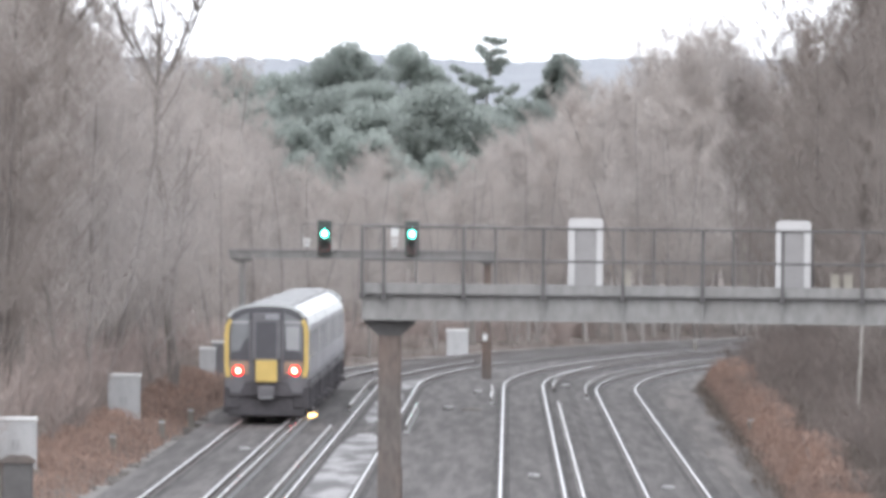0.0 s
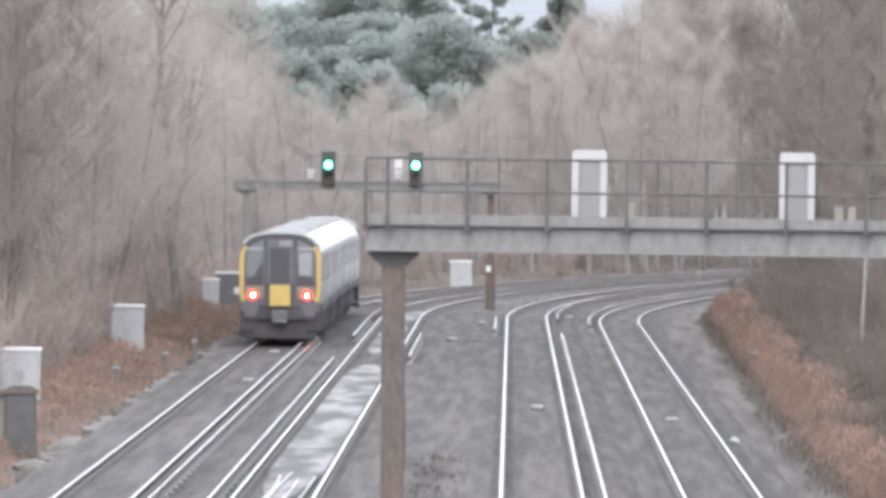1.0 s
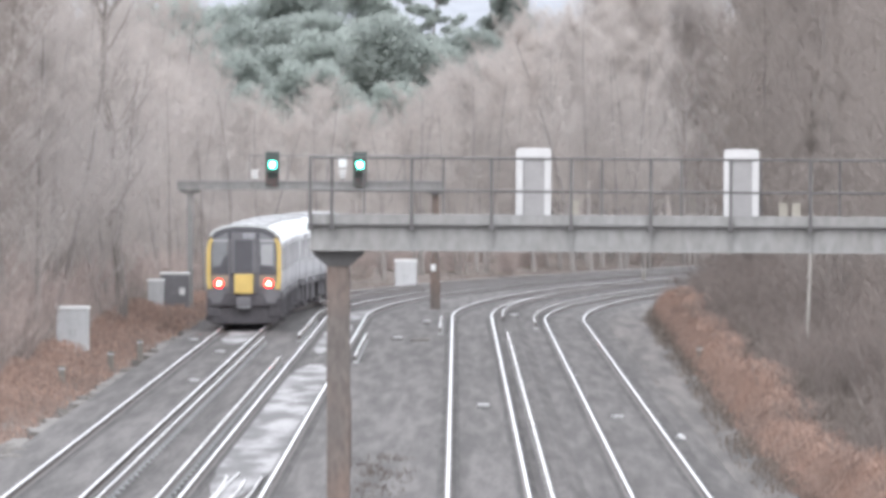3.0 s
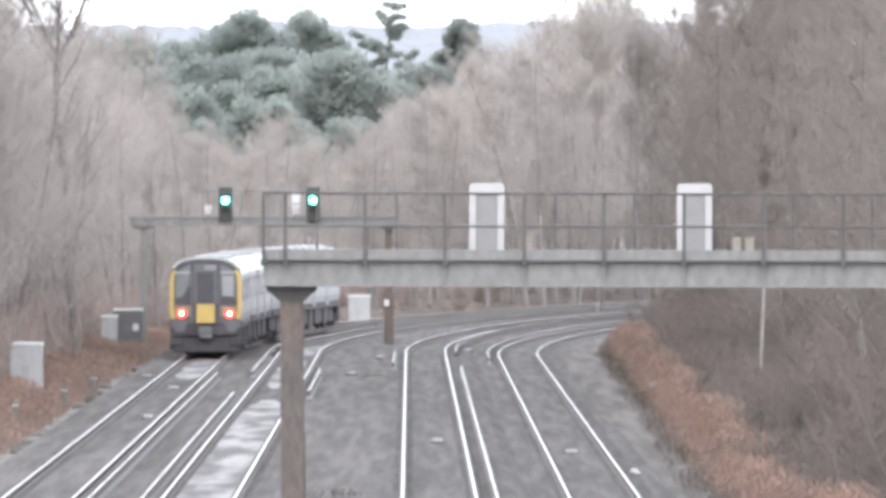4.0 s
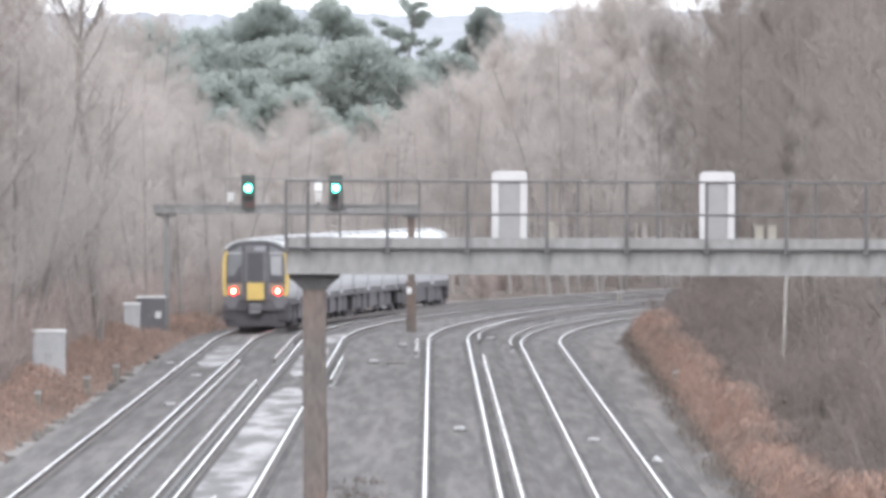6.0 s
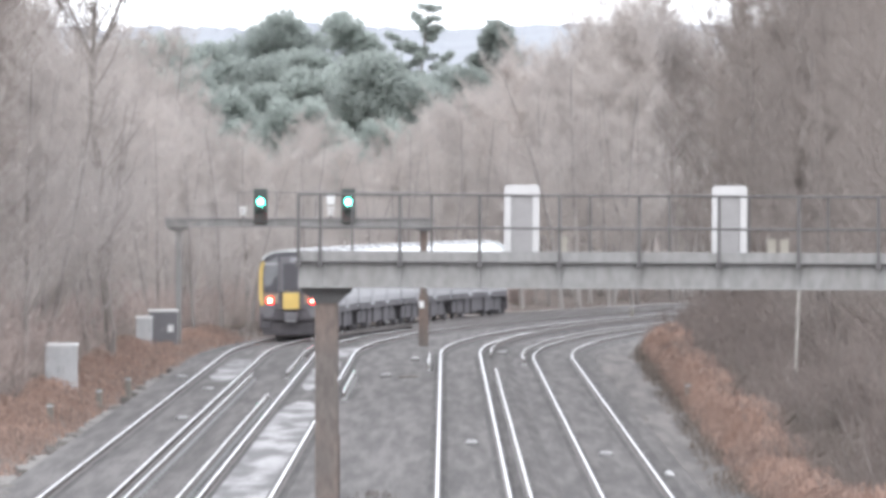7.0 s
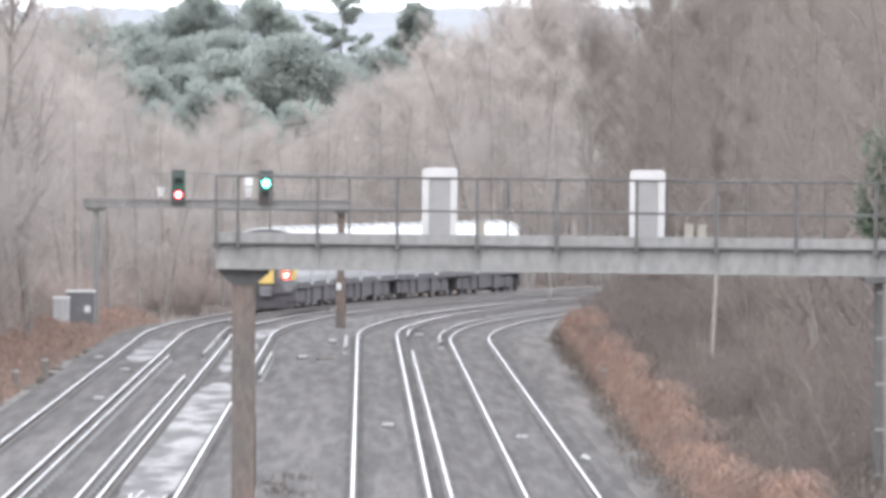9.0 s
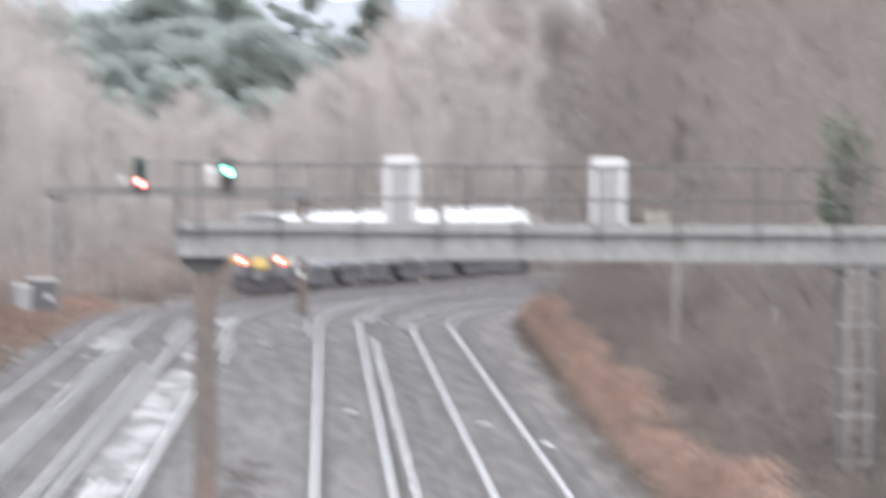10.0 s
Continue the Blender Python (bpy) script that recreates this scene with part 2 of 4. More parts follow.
def offset_of(x, y):
    if y < BEND:
        return x - DRIFT * (y - BEND)
    return RADIUS - math.hypot(RADIUS - x, y - BEND)


def ground_z(x, y):
    u = offset_of(x, y)
    z = lerp(u, ((-40, 0.9), (-22, 0.35), (-13, -0.2), (-11, -0.42), (6.2, -0.42), (8, -0.15), (12, 0.9), (25, 1.6), (60, 2.0)))
    z += 0.12 * noise.noise((x * 0.3, y * 0.1, 0)) * min(1, max(0, (abs(u + 2.4) - 9) / 3))
    return z


def swept(profile, u, s0, s1, step=6.0):
    """A closed (u, z) profile swept along the line."""
    n = max(1, int((s1 - s0) / step))
    k, vs, fs = len(profile), [], []
    for i in range(n + 1):
        s = s0 + (s1 - s0) * i / n
        for du, z in profile:
            vs.append(on_line(u + du, s, z)[0])
        if i:
            o = k * i
            fs += [(o - k + j, o - k + (j + 1) % k, o + (j + 1) % k, o + j) for j in range(k)]
    fs.append(tuple(range(k)))
    fs.append(tuple(range(len(vs) - 1, len(vs) - 1 - k, -1)))
    return vs, fs


def build_ground():
    xs = np.concatenate([np.linspace(-2600, -80, 14), np.linspace(-60, 80, 141), np.linspace(100, 2600, 14)])
    ys = np.concatenate([np.linspace(-400, 120, 8), np.linspace(140, 780, 129), np.linspace(820, 4800, 20)])
    vs = [(x, y, ground_z(x, y)) for y in ys for x in xs]
    k = len(xs)
    fs = [(j * k + i, j * k + i + 1, (j + 1) * k + i + 1, (j + 1) * k + i) for j in range(len(ys) - 1) for i in range(k - 1)]
    g = new("ground", raw("ground", vs, fs, EARTH))
    g.data.shade_smooth()
    tagged(g, "brown leaf-littered earth beside the railway", "ground", kind="structure")
    for name, u0, u1, z, m, label in (("ballast_bed", -10.6, 4.9, -0.17, BALLAST, "wet dark grey ballast under the four tracks"),):
        vs, fs = swept(((u0 - 0.5, -0.6), (u0, z), (-6.8, z - 0.01), (-3.6, z - 0.03), (-2.6, z - 0.07), (-1.7, z - 0.03), (1.35, z - 0.01), (1.75, z - 0.2), (u1, z - 0.2), (u1 + 0.6, -0.7)), 0, -60, 900, 5)
        tagged(new(name, raw(name, vs, fs, m)), label, "ballast", kind="structure")
    vs, fs = [], []
    for k in range(381):                                # trodden walkway with ragged edges
        s = -60 + 2.0 * k
        w0 = 5.0 + 0.18 * noise.noise((s * 0.11, 3, 0)) + 0.1 * noise.noise((s * 0.5, 3, 0))
        w1 = 6.0 + 0.4 * noise.noise((s * 0.07, 8, 0)) + 0.2 * noise.noise((s * 0.4, 5, 0)) + bank_shift(s)
        for u, z in ((w0 - 0.3, -0.55), (w0, -0.375), (w1, -0.345), (w1 + 0.5, -0.5)):
            vs.append(on_line(u, s, z)[0])
        if k:
            o = 4 * k
            fs += [(o - 4 + q, o - 3 + q, o + 1 + q, o + q) for q in range(3)]
    tagged(new("pavement", raw("pavement", vs, fs, CESS)), "grey gritty walkway beside the outer track", "path", kind="structure")
    # far hill, its skyline broken by rounded crowns
    rnd = random.Random(3)
    crowns = [(-275 + 5.2 * k + rnd.uniform(-2.5, 2.5), rnd.uniform(4, 9), rnd.uniform(0.6, 2.6)) for k in range(107)]
    crowns += [(rnd.uniform(-275, 275), rnd.uniform(1.5, 3.5), rnd.uniform(1.0, 3.2)) for k in range(130)]
    vs, fs = [], []
    nx, ny = 640, 12
    for i in range(nx):
        x = -270 + 540 * i / (nx - 1)
        lump = max((h * math.sqrt(max(0, 1 - ((x - c) / w) ** 2)) for c, w, h in crowns))
        for j in range(ny):
            rise = math.sin(min(1, j / (ny - 3)) * math.pi / 2)
            z = 59.5 * rise + 2.2 * noise.noise((x * 0.012, 1, 0)) + rise * (lump * (1 if j > ny - 5 else 0.6) + 1.2 * noise.noise((x * 0.05, j * 0.3, 4)) + 0.5 * noise.noise((x * 0.37, j * 0.5, 2)))
            vs.append((x, 3300 + 900 * j / (ny - 1), z - 2))
    fs = [(i * ny + j, (i + 1) * ny + j, (i + 1) * ny + j + 1, i * ny + j + 1) for j in range(ny - 1) for i in range(nx - 1)]
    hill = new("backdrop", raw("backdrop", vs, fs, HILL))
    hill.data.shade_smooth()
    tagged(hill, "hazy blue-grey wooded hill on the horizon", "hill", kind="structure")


HEAD = ((-0.027, -0.006), (-0.023, -0.002), (-0.016, 0.0), (0.016, 0.0), (0.023, -0.002), (0.027, -0.006))
WEB = ((-0.036, -0.0065), (0.036, -0.0065), (0.034, -0.035), (0.012, -0.055), (0.012, -0.135), (0.07, -0.16), (0.07, -0.175), (-0.07, -0.175), (-0.07, -0.16), (-0.012, -0.135), (-0.012, -0.055), (-0.034, -0.035))
THIRD = ((-0.05, -0.07), (-0.05, -0.05), (-0.02, -0.03), (-0.02, 0.03), (-0.036, 0.045), (-0.036, 0.068), (0.036, 0.068), (0.036, 0.045), (0.02, 0.03), (0.02, -0.03), (0.05, -0.05), (0.05, -0.07))
CONTACT = ((-0.026, 0.0685), (-0.02, 0.074), (0.02, 0.074), (0.026, 0.0685))


def build_tracks():
    spans = {  # conductor rail: offset from the track's centre, from, to
        0: ((1.17, -60, 393), (1.17, 480, 860)),
        1: ((-1.13, -60, 356), (-1.13, 396, 470), (1.15, 358, 400), (-1.13, 520, 860)),
        2: ((1.17, -60, 404), (1.17, 440, 860), (-1.17, 412, 440)),
        3: ((-1.17, 436, 860),),
    }
    bm = bmesh.new()
    for r, z0, z1 in ((0.10, 0.0, 0.045), (0.07, 0.045, 0.098)):
        bmesh.ops.create_cone(bm, cap_ends=True, segments=8, radius1=r, radius2=r * 0.85, depth=z1 - z0, matrix=Matrix.Translation((0, 0, (z0 + z1) / 2)))
    POT = mesh_of("insulator", bm, INSULATOR)
    for i, u in enumerate(TRACKS):
        t = thing("railway_track", "pair of wet shining rails with a conductor rail alongside on ballast", "railway track", "four running lines", "structure")
        for du in (-0.7525, 0.7525):
            vs, fs = swept([(a, z + LEVELS[i]) for a, z in HEAD], u + du, -60, 900, 5)
            rail = new("rail", raw("rail", vs, fs, RAIL_TOP))
            rail.parent = t
            # strip widened outside the outer rail to paint the shadow there
            out = 0.45 if u + du > 4 else 0.17
            vs, fs = swept([(-0.24, LEVELS[i] - 0.22), (-0.17, LEVELS[i] - 0.158), (out, LEVELS[i] - 0.158), (out + 0.07, LEVELS[i] - 0.22)], u + du, -60, 900, 5)
            st = new("shaded_ballast", raw("shaded_ballast", vs, fs, SHADE_RUST))
            st.parent = t
            vs, fs = swept([(a, z + LEVELS[i]) for a, z in WEB], u + du, -60, 900, 5)
            web = new("rail_web", raw("rail_web", vs, fs, RAIL_SIDE))
            web.parent = rail
        for du, s0, s1 in spans[i]:
            vs, fs = swept([(a, z + LEVELS[i]) for a, z in THIRD], u + du, s0, s1, 5)
            c = new("conductor_rail", raw("conductor_rail", vs, fs, RAIL_SIDE))
            c.parent = t
            tagged(c, "rusty steel conductor rail with a worn bright top")
            vs, fs = swept([(a, z + LEVELS[i]) for a, z in CONTACT], u + du, s0, s1, 5)
            face = new("contact_face", raw("contact_face", vs, fs, CONDUCTOR))
            face.parent = c
            s = max(s0, 216.0)
            while s < min(s1, 440):                     # pots that carry the conductor rail
                q, a = on_line(u + du + 0.03, s, LEVELS[i] - 0.17)
                pot = new("insulator", POT)
                pot.parent = c
                pot.matrix_basis = pose(q.x, q.y, q.z, 0, 0, -math.degrees(a))
                s += 3.1
    # standing wet between the rails of the second line, paled in place of sky reflection
    rnd = random.Random(8)
    for n_patch, (s0, s1, w, u) in enumerate(((222, 356, 0.70, -5.1), (374, 436, 0.5, -5.1), (392, 440, 0.5, -8.5), (442, 470, 0.5, -5.0))):
        bm = bmesh.new()
        n = 26
        left, right = [], []
        for k in range(n + 1):
            s = s0 + (s1 - s0) * k / n
            taper = math.sin(math.pi * (k + 0.3) / (n + 0.6)) ** 0.4
            a = w * min(1, 1.3 * taper) * (0.9 + 0.25 * noise.noise((s * 0.25, u, 1)))
            b = w * min(1, 1.3 * taper) * (0.9 + 0.25 * noise.noise((s * 0.3, u, 7)))
            left.append(bm.verts.new(on_line(u - a, s, -0.163 + 0.002 * n_patch)[0]))
            right.append(bm.verts.new(on_line(u + b, s, -0.163 + 0.002 * n_patch)[0]))
        for k in range(n):
            bm.faces.new((left[k], right[k], right[k + 1], left[k + 1]))
        for f in bm.faces:
            f.smooth = True
        tagged(new("wet_patch", mesh_of("wet_patch", bm, WET_PALE)), "wet patch between the rails, sky reflection in its pale colour", "mud", "silt patches", "structure")


build_ground()
build_tracks()


# ---- near signal gantry over the two lines with signals facing away ----
def u_frame(w, top, bar, lip, z0):
    r = 0.06
    outer = [(-w, z0), (-w, top - r), (-w + 0.02, top - 0.02), (-w + r, top), (w - r, top), (w - 0.02, top - 0.02), (w, top - r), (w, z0)]
    inner = [(-w + bar, z0), (-w + bar, top - lip - 0.02), (-w + bar, top - lip - 0.01), (-w + bar + 0.01, top - lip), (w - bar - 0.01, top - lip), (w - bar, top - lip - 0.01), (w - bar, top - lip - 0.02), (w - bar, z0)]
    return outer, inner


def build_near_gantry():
    g = thing("signal_gantry", "weathered grey steel signal gantry with handrails spanning two tracks", "signal gantry", at=pose(-3.12, 213.5, 4.695, 0, 0.30, 0))
    L = 14.2
    bm = bmesh.new()                                   # plate girder
    box(bm, 0.0, L, -0.05, 0.05, 0.0, 0.44, 0.006)
    box(bm, 0.0, L, -0.14, 0.14, -0.02, 0.012, 0.004)
    part("girder", bm, GANTRY, g, "grey plate girder with rust streaks")
    bm = bmesh.new()
    box(bm, 0.0, L, 0.9, 1.0, 0.0, 0.44, 0.006)
    part("girder", bm, GANTRY, g)
    # dark steel on the deck edge paints the ledge's shadow line
    bm = bmesh.new()
    box(bm, -0.06, L, -0.16, 1.1, 0.445, 0.475, 0.004)
    part("walkway_deck", bm, GANTRY_DARK, g, "walkway edge, dark for its shadow line")
    bm = bmesh.new()
    box(bm, 0.0, L, -0.125, -0.105, 0.48, 0.665, 0.004)
    part("kickboard", bm, GANTRY, g, "pale grey kickboard")
    bm = bmesh.new()
    box(bm, 0.0, L, 1.05, 1.07, 0.48, 0.66, 0.004)
    part("kickboard", bm, GANTRY, g)
    for i in range(10):                                # stiffeners on the girder
        bm = bmesh.new()
        box(bm, 0.40 + 1.469 * i - 0.02, 0.40 + 1.469 * i + 0.02, -0.11, -0.05, 0.012, 0.44, 0.004)
        part("stiffener", bm, GANTRY, g)
    for y, first, r in ((-0.19, 0.40, 0.030), (1.12, 0.98, 0.020)):
        for z in (1.095, 1.70):
            bm = bmesh.new()
            rod(bm, (0.0, y, z), (L, y, z), r * 0.72)
            part("handrail", bm, GANTRY_DARK, g)
        for x in [0.0] * (y < 0) + [first + 1.469 * i for i in range(9)]:
            bm = bmesh.new()
            box(bm, x - r, x + r, y - 0.012, y + 0.012, 0.36, 1.71, 0.004)
            box(bm, x - r - 0.02, x + r + 0.02, y - 0.02, y + 0.03, 0.36, 0.47, 0.004)
            part("stanchion", bm, GANTRY_DARK, g)
    bm = bmesh.new()
    rod(bm, (0, -0.19, 1.70), (0, 1.12, 1.70), 0.02)
    rod(bm, (0, -0.19, 1.095), (0, 1.12, 1.095), 0.02)
    part("end_rail", bm, GANTRY_DARK, g)
    # right-hand lattice leg with rungs
    for x in (12.25, 12.85):
        for y in (0.05, 0.85):
            bm = bmesh.new()
            box(bm, x - 0.06, x + 0.06, y - 0.05, y + 0.05, -5.0, 0.0, 0.006)
            part("leg_angle", bm, GANTRY_DARK, g)
    for k in range(7):
        bm = bmesh.new()
        box(bm, 12.19, 12.91, -0.02, 0.0, -0.35 - 0.84 * k, -0.29 - 0.84 * k, 0.004)
        part("leg_batten", bm, GANTRY, g, "pale leg batten")
    bm = bmesh.new()
    box(bm, 11.95, 13.2, -0.2, 1.1, -0.14, -0.025, 0.006)
    part("leg_cap", bm, GANTRY_DARK, g)
    # access ladder on the leg
    for x in (12.38, 12.76):
        bm = bmesh.new()
        box(bm, x - 0.02, x + 0.02, -0.22, -0.18, -5.0, 0.62, 0.004)
        part("ladder_stile", bm, GANTRY, g)
    for k in range(16):
        bm = bmesh.new()
        rod(bm, (12.38, -0.2, -4.7 + 0.32 * k), (12.76, -0.2, -4.7 + 0.32 * k), 0.014)
        part("ladder_rung", bm, GANTRY, g)
    # support post between the lines
    p = thing("gantry_post", "brown-grey gantry post with a flared head between tracks", "post", at=pose(-2.60, 213.9, 0.055))
    bm = bmesh.new()
    box(bm, -0.215, 0.215, -0.215, 0.215, -0.5, 4.37, 0.03)
    part("shaft", bm, POST, p, "rain-stained brown-grey shaft")
    bm = bmesh.new()
    prism(bm, ((-0.215, 4.33), (0.215, 4.33), (0.33, 4.44), (0.47, 4.56), (0.47, 4.615), (-0.47, 4.615), (-0.47, 4.56), (-0.33, 4.44)), -0.24, 0.3)
    part("flared_head", bm, GANTRY_DARK, p, "dark flared bearing head")
    bm = bmesh.new()
    box(bm, 0.215, 0.24, -0.1, 0.1, 0.6, 1.9, 0.006)
    part("conduit", bm, POST, p)
    # two signals seen from behind
    for x in (1.00, 4.84):
        s = thing("signal_backboard", "white-framed grey signal back standing on the gantry walkway", "railway signal", "signals facing away", at=pose(x, 214.15, 5.27, 0, 0.3, 0))
        s.location.z = 5.31 - 0.0052 * (x - 1)
        bm = bmesh.new()
        o, i = u_frame(0.325, 1.26, 0.125, 0.2, 0.0)
        ring(bm, o, i, -0.06, 0.05)
        part("white_surround", bm, WHITE, s, "white rounded surround")
        bm = bmesh.new()
        box(bm, -0.21, 0.21, -0.02, 0.25, 0.02, 1.08, 0.01)
        part("signal_case", bm, GREY_PANEL, s, "grey signal case")
        bm = bmesh.new()
        rod(bm, (0, 0.1, -0.2), (0, 0.1, 0.05), 0.07)
        part("mount", bm, GANTRY_DARK, s)
    for x, hgt in ((1.76, 0.30), (5.62, 0.26), (5.86, 0.26)):
        b = thing("junction_box", "small dull yellow junction box on the gantry", "junction box", "gantry boxes", at=pose(x, 214.2, 5.31 - 0.0052 * x))
        bm = bmesh.new()
        box(bm, -0.08, 0.08, -0.08, 0.08, 0, hgt, 0.012)
        part("case", bm, YELLOW_BOX, b)
        bm = bmesh.new()
        box(bm, -0.085, 0.085, -0.085, 0.085, hgt, hgt + 0.02, 0.004)
        part("lid", bm, YELLOW_BOX, b)


# ---- far signal gantry with two lit signals ----
SHUTTERS = []


def build_far_gantry():
    Y = 479.0
    g = thing("signal_gantry", "slim grey signal gantry carrying two lit signals over two tracks", "signal gantry", at=pose(-12.1, Y, 0))
    bm = bmesh.new()
    box(bm, -0.4, 10.6, -0.35, 0.35, 4.70, 5.02, 0.01)
    part("beam", bm, GANTRY, g, "grey platform beam")
    # paler paints on this deck and its rails stand in for haze
    bm = bmesh.new()
    box(bm, -0.4, 10.6, -0.42, 0.42, 5.022, 5.07, 0.004)
    part("deck", bm, GREY_PANEL, g)
    for x, w, m in ((0.15, 0.12, GANTRY), (10.28, 0.15, POST)):
        bm = bmesh.new()
        box(bm, x - w, x + w, -w, w, -0.4, 4.55, 0.01)
        part("leg", bm, m, g)
        bm = bmesh.new()
        prism(bm, ((x - w, 4.5), (x + w, 4.5), (x + 0.44, 4.62), (x + 0.44, 4.698), (x - 0.44, 4.698), (x - 0.44, 4.62)), -0.3, 0.3)
        part("leg_head", bm, GANTRY_DARK, g)
    bm = bmesh.new()
    box(bm, 10.08, 10.48, -0.2, 0.2, -0.4, 1.9, 0.01)
    part("leg_sleeve", bm, POST, g, "brown protective sleeve")
    bm = bmesh.new()
    box(bm, 10.10, 10.30, -0.26, -0.21, 1.35, 1.62, 0.02)
    part("plate", bm, CASE_TOP, g, "small pale plate")
    for y in (-0.38, 0.38):
        bm = bmesh.new()
        rod(bm, (2.6, y, 6.12), (10.6, y, 6.12), 0.02)
        part("handrail", bm, GANTRY, g)
        for k in range(6):
            bm = bmesh.new()
            rod(bm, (2.6 + 1.6 * k, y, 5.07), (2.6 + 1.6 * k, y, 6.12), 0.016, 6)
            part("stanchion", bm, GANTRY, g)
    for x, changes in ((-8.55, True), (-4.93, False)):
        s = thing("colour_light_signal", "black colour-light signal showing green" + (", then red" if changes else ""), "railway signal", "signals facing the bridge", at=pose(x, Y - 0.5, 0))
        bm = bmesh.new()
        box(bm, -0.29, 0.29, -0.04, 0.04, 4.85, 6.28, 0.04)
        part("backboard", bm, DARK, s, "black backboard")
        bm = bmesh.new()
        box(bm, -0.2, 0.2, 0.05, 0.4, 5.1, 6.2, 0.03)
        part("case", bm, DARK, s)
        bm = bmesh.new()
        rod(bm, (0, 0.2, 4.9), (0, 0.2, 5.15), 0.08)
        part("mount", bm, DARK, s)
        for z, m, nm in ((5.74, GREEN_LAMP, "green_lamp"), (5.25, RED_LAMP, "red_lamp")):
            bm = bmesh.new()
            rod(bm, (0, -0.1, z), (0, -0.05, z), 0.14, 20)
            lamp = part(nm, bm, m, s)
            if nm == "green_lamp":
                bm = bmesh.new()
                rod(bm, (0, -0.104, z), (0, -0.1005, z), 0.085, 16)
                part("bulb", bm, BULB, lamp, "white-green lamp core")
            else:
                bm = bmesh.new()
                rod(bm, (0, -0.1025, z), (0, -0.1005, z), 0.085, 16)
                part("bulb", bm, RED_BULB, lamp, "white-red lamp core")
            bm = bmesh.new()
            for k in range(9):
                a0, a1 = radians(10 + 160 * k / 9), radians(10 + 160 * (k + 1) / 9)
                pr = [(0.22 * math.cos(a), y, z + 0.22 * math.sin(a)) for a in (a0, a1) for y in (-0.05, -0.42)]
                pr += [(0.205 * math.cos(a), y, z + 0.205 * math.sin(a)) for a in (a0, a1) for y in (-0.05, -0.42)]
                v = [bm.verts.new(q) for q in pr]
                for f in ((0, 1, 3, 2), (4, 6, 7, 5), (1, 5, 7, 3), (0, 2, 6, 4)):
                    bm.faces.new([v[q] for q in f])
            part("hood", bm, DARK, s)
        bm = bmesh.new()                               # added sliding disc; both lamps stay lit and it hides the one that is off
        rod(bm, (0, -0.02, 0), (0, 0.017, 0), 0.20, 20)
        sh = part("added_shutter", bm, DARK, s, "added black sliding disc hiding one of the two lit lamps")
        sh.location = (0, -0.12, 5.25)
        if changes:
            SHUTTERS.append(sh)
    for x, h in ((-9.27, 0.55), (-5.65, 0.82)):
        b = thing("signal_identity_plate", "small white striped plate beside a signal", "sign", "plates on the gantry", at=pose(x, Y - 0.45, 0))
        if h > 0.6:
            bm = bmesh.new()
            box(bm, -0.17, 0.17, -0.02, 0.02, 5.62, 5.25 + h, 0.02)
            part("plate", bm, CASE_TOP, b)
        for k in range(3):
            bm = bmesh.new()
            box(bm, -0.17 + 0.03 * k, 0.17 - 0.03 * k, -0.025, 0.02, 5.48 - 0.13 * k - 0.03, 5.48 - 0.13 * k + 0.045, 0.01)
            part("bar", bm, CASE_TOP, b)
        bm = bmesh.new()
        rod(bm, (0, 0.04, 5.07), (0, 0.04, 5.4), 0.03)
        part("stem", bm, GANTRY_DARK, b)


# ---- lineside cabinets and marks ----
def cabinet(x, y, w, d, h, material, label, doors=2):
    z = ground_z(x, y) - 0.1
    c = thing("equipment_cabinet", label, "cabinet", "lineside cabinets", at=pose(x, y, z))
    bm = bmesh.new()
    box(bm, -w / 2 - 0.05, w / 2 + 0.05, -d / 2 - 0.05, d / 2 + 0.05, -0.1, 0.18, 0.02)
    part("plinth", bm, CONCRETE, c, "concrete plinth")
    bm = bmesh.new()
    box(bm, -w / 2, w / 2, -d / 2, d / 2, 0.18, h - 0.07, 0.015)
    part("body", bm, material, c)
    bm = bmesh.new()
    box(bm, -w / 2 - 0.03, w / 2 + 0.03, -d / 2 - 0.04, d / 2 + 0.04, h - 0.068, h + 0.03, 0.015)
    part("lid", bm, CASE_TOP, c, "white overhanging lid")
    for k in range(doors):
        bm = bmesh.new()
        x0 = -w / 2 + 0.03 + k * (w - 0.06) / doors
        box(bm, x0 + 0.008, x0 + (w - 0.06) / doors - 0.008, -d / 2 - 0.018, -d / 2 + 0.002, 0.24, h - 0.13, 0.006)
        dr = part("door", bm, material, c)
        bm = bmesh.new()
        hx = x0 + (0.86 if k == 0 else 0.14) * (w - 0.06) / doors
        box(bm, hx - 0.015, hx + 0.015, -d / 2 - 0.04, -d / 2 - 0.02, 0.75, 0.95, 0.004)
        part("handle", bm, GREY_PANEL, dr)
    return c


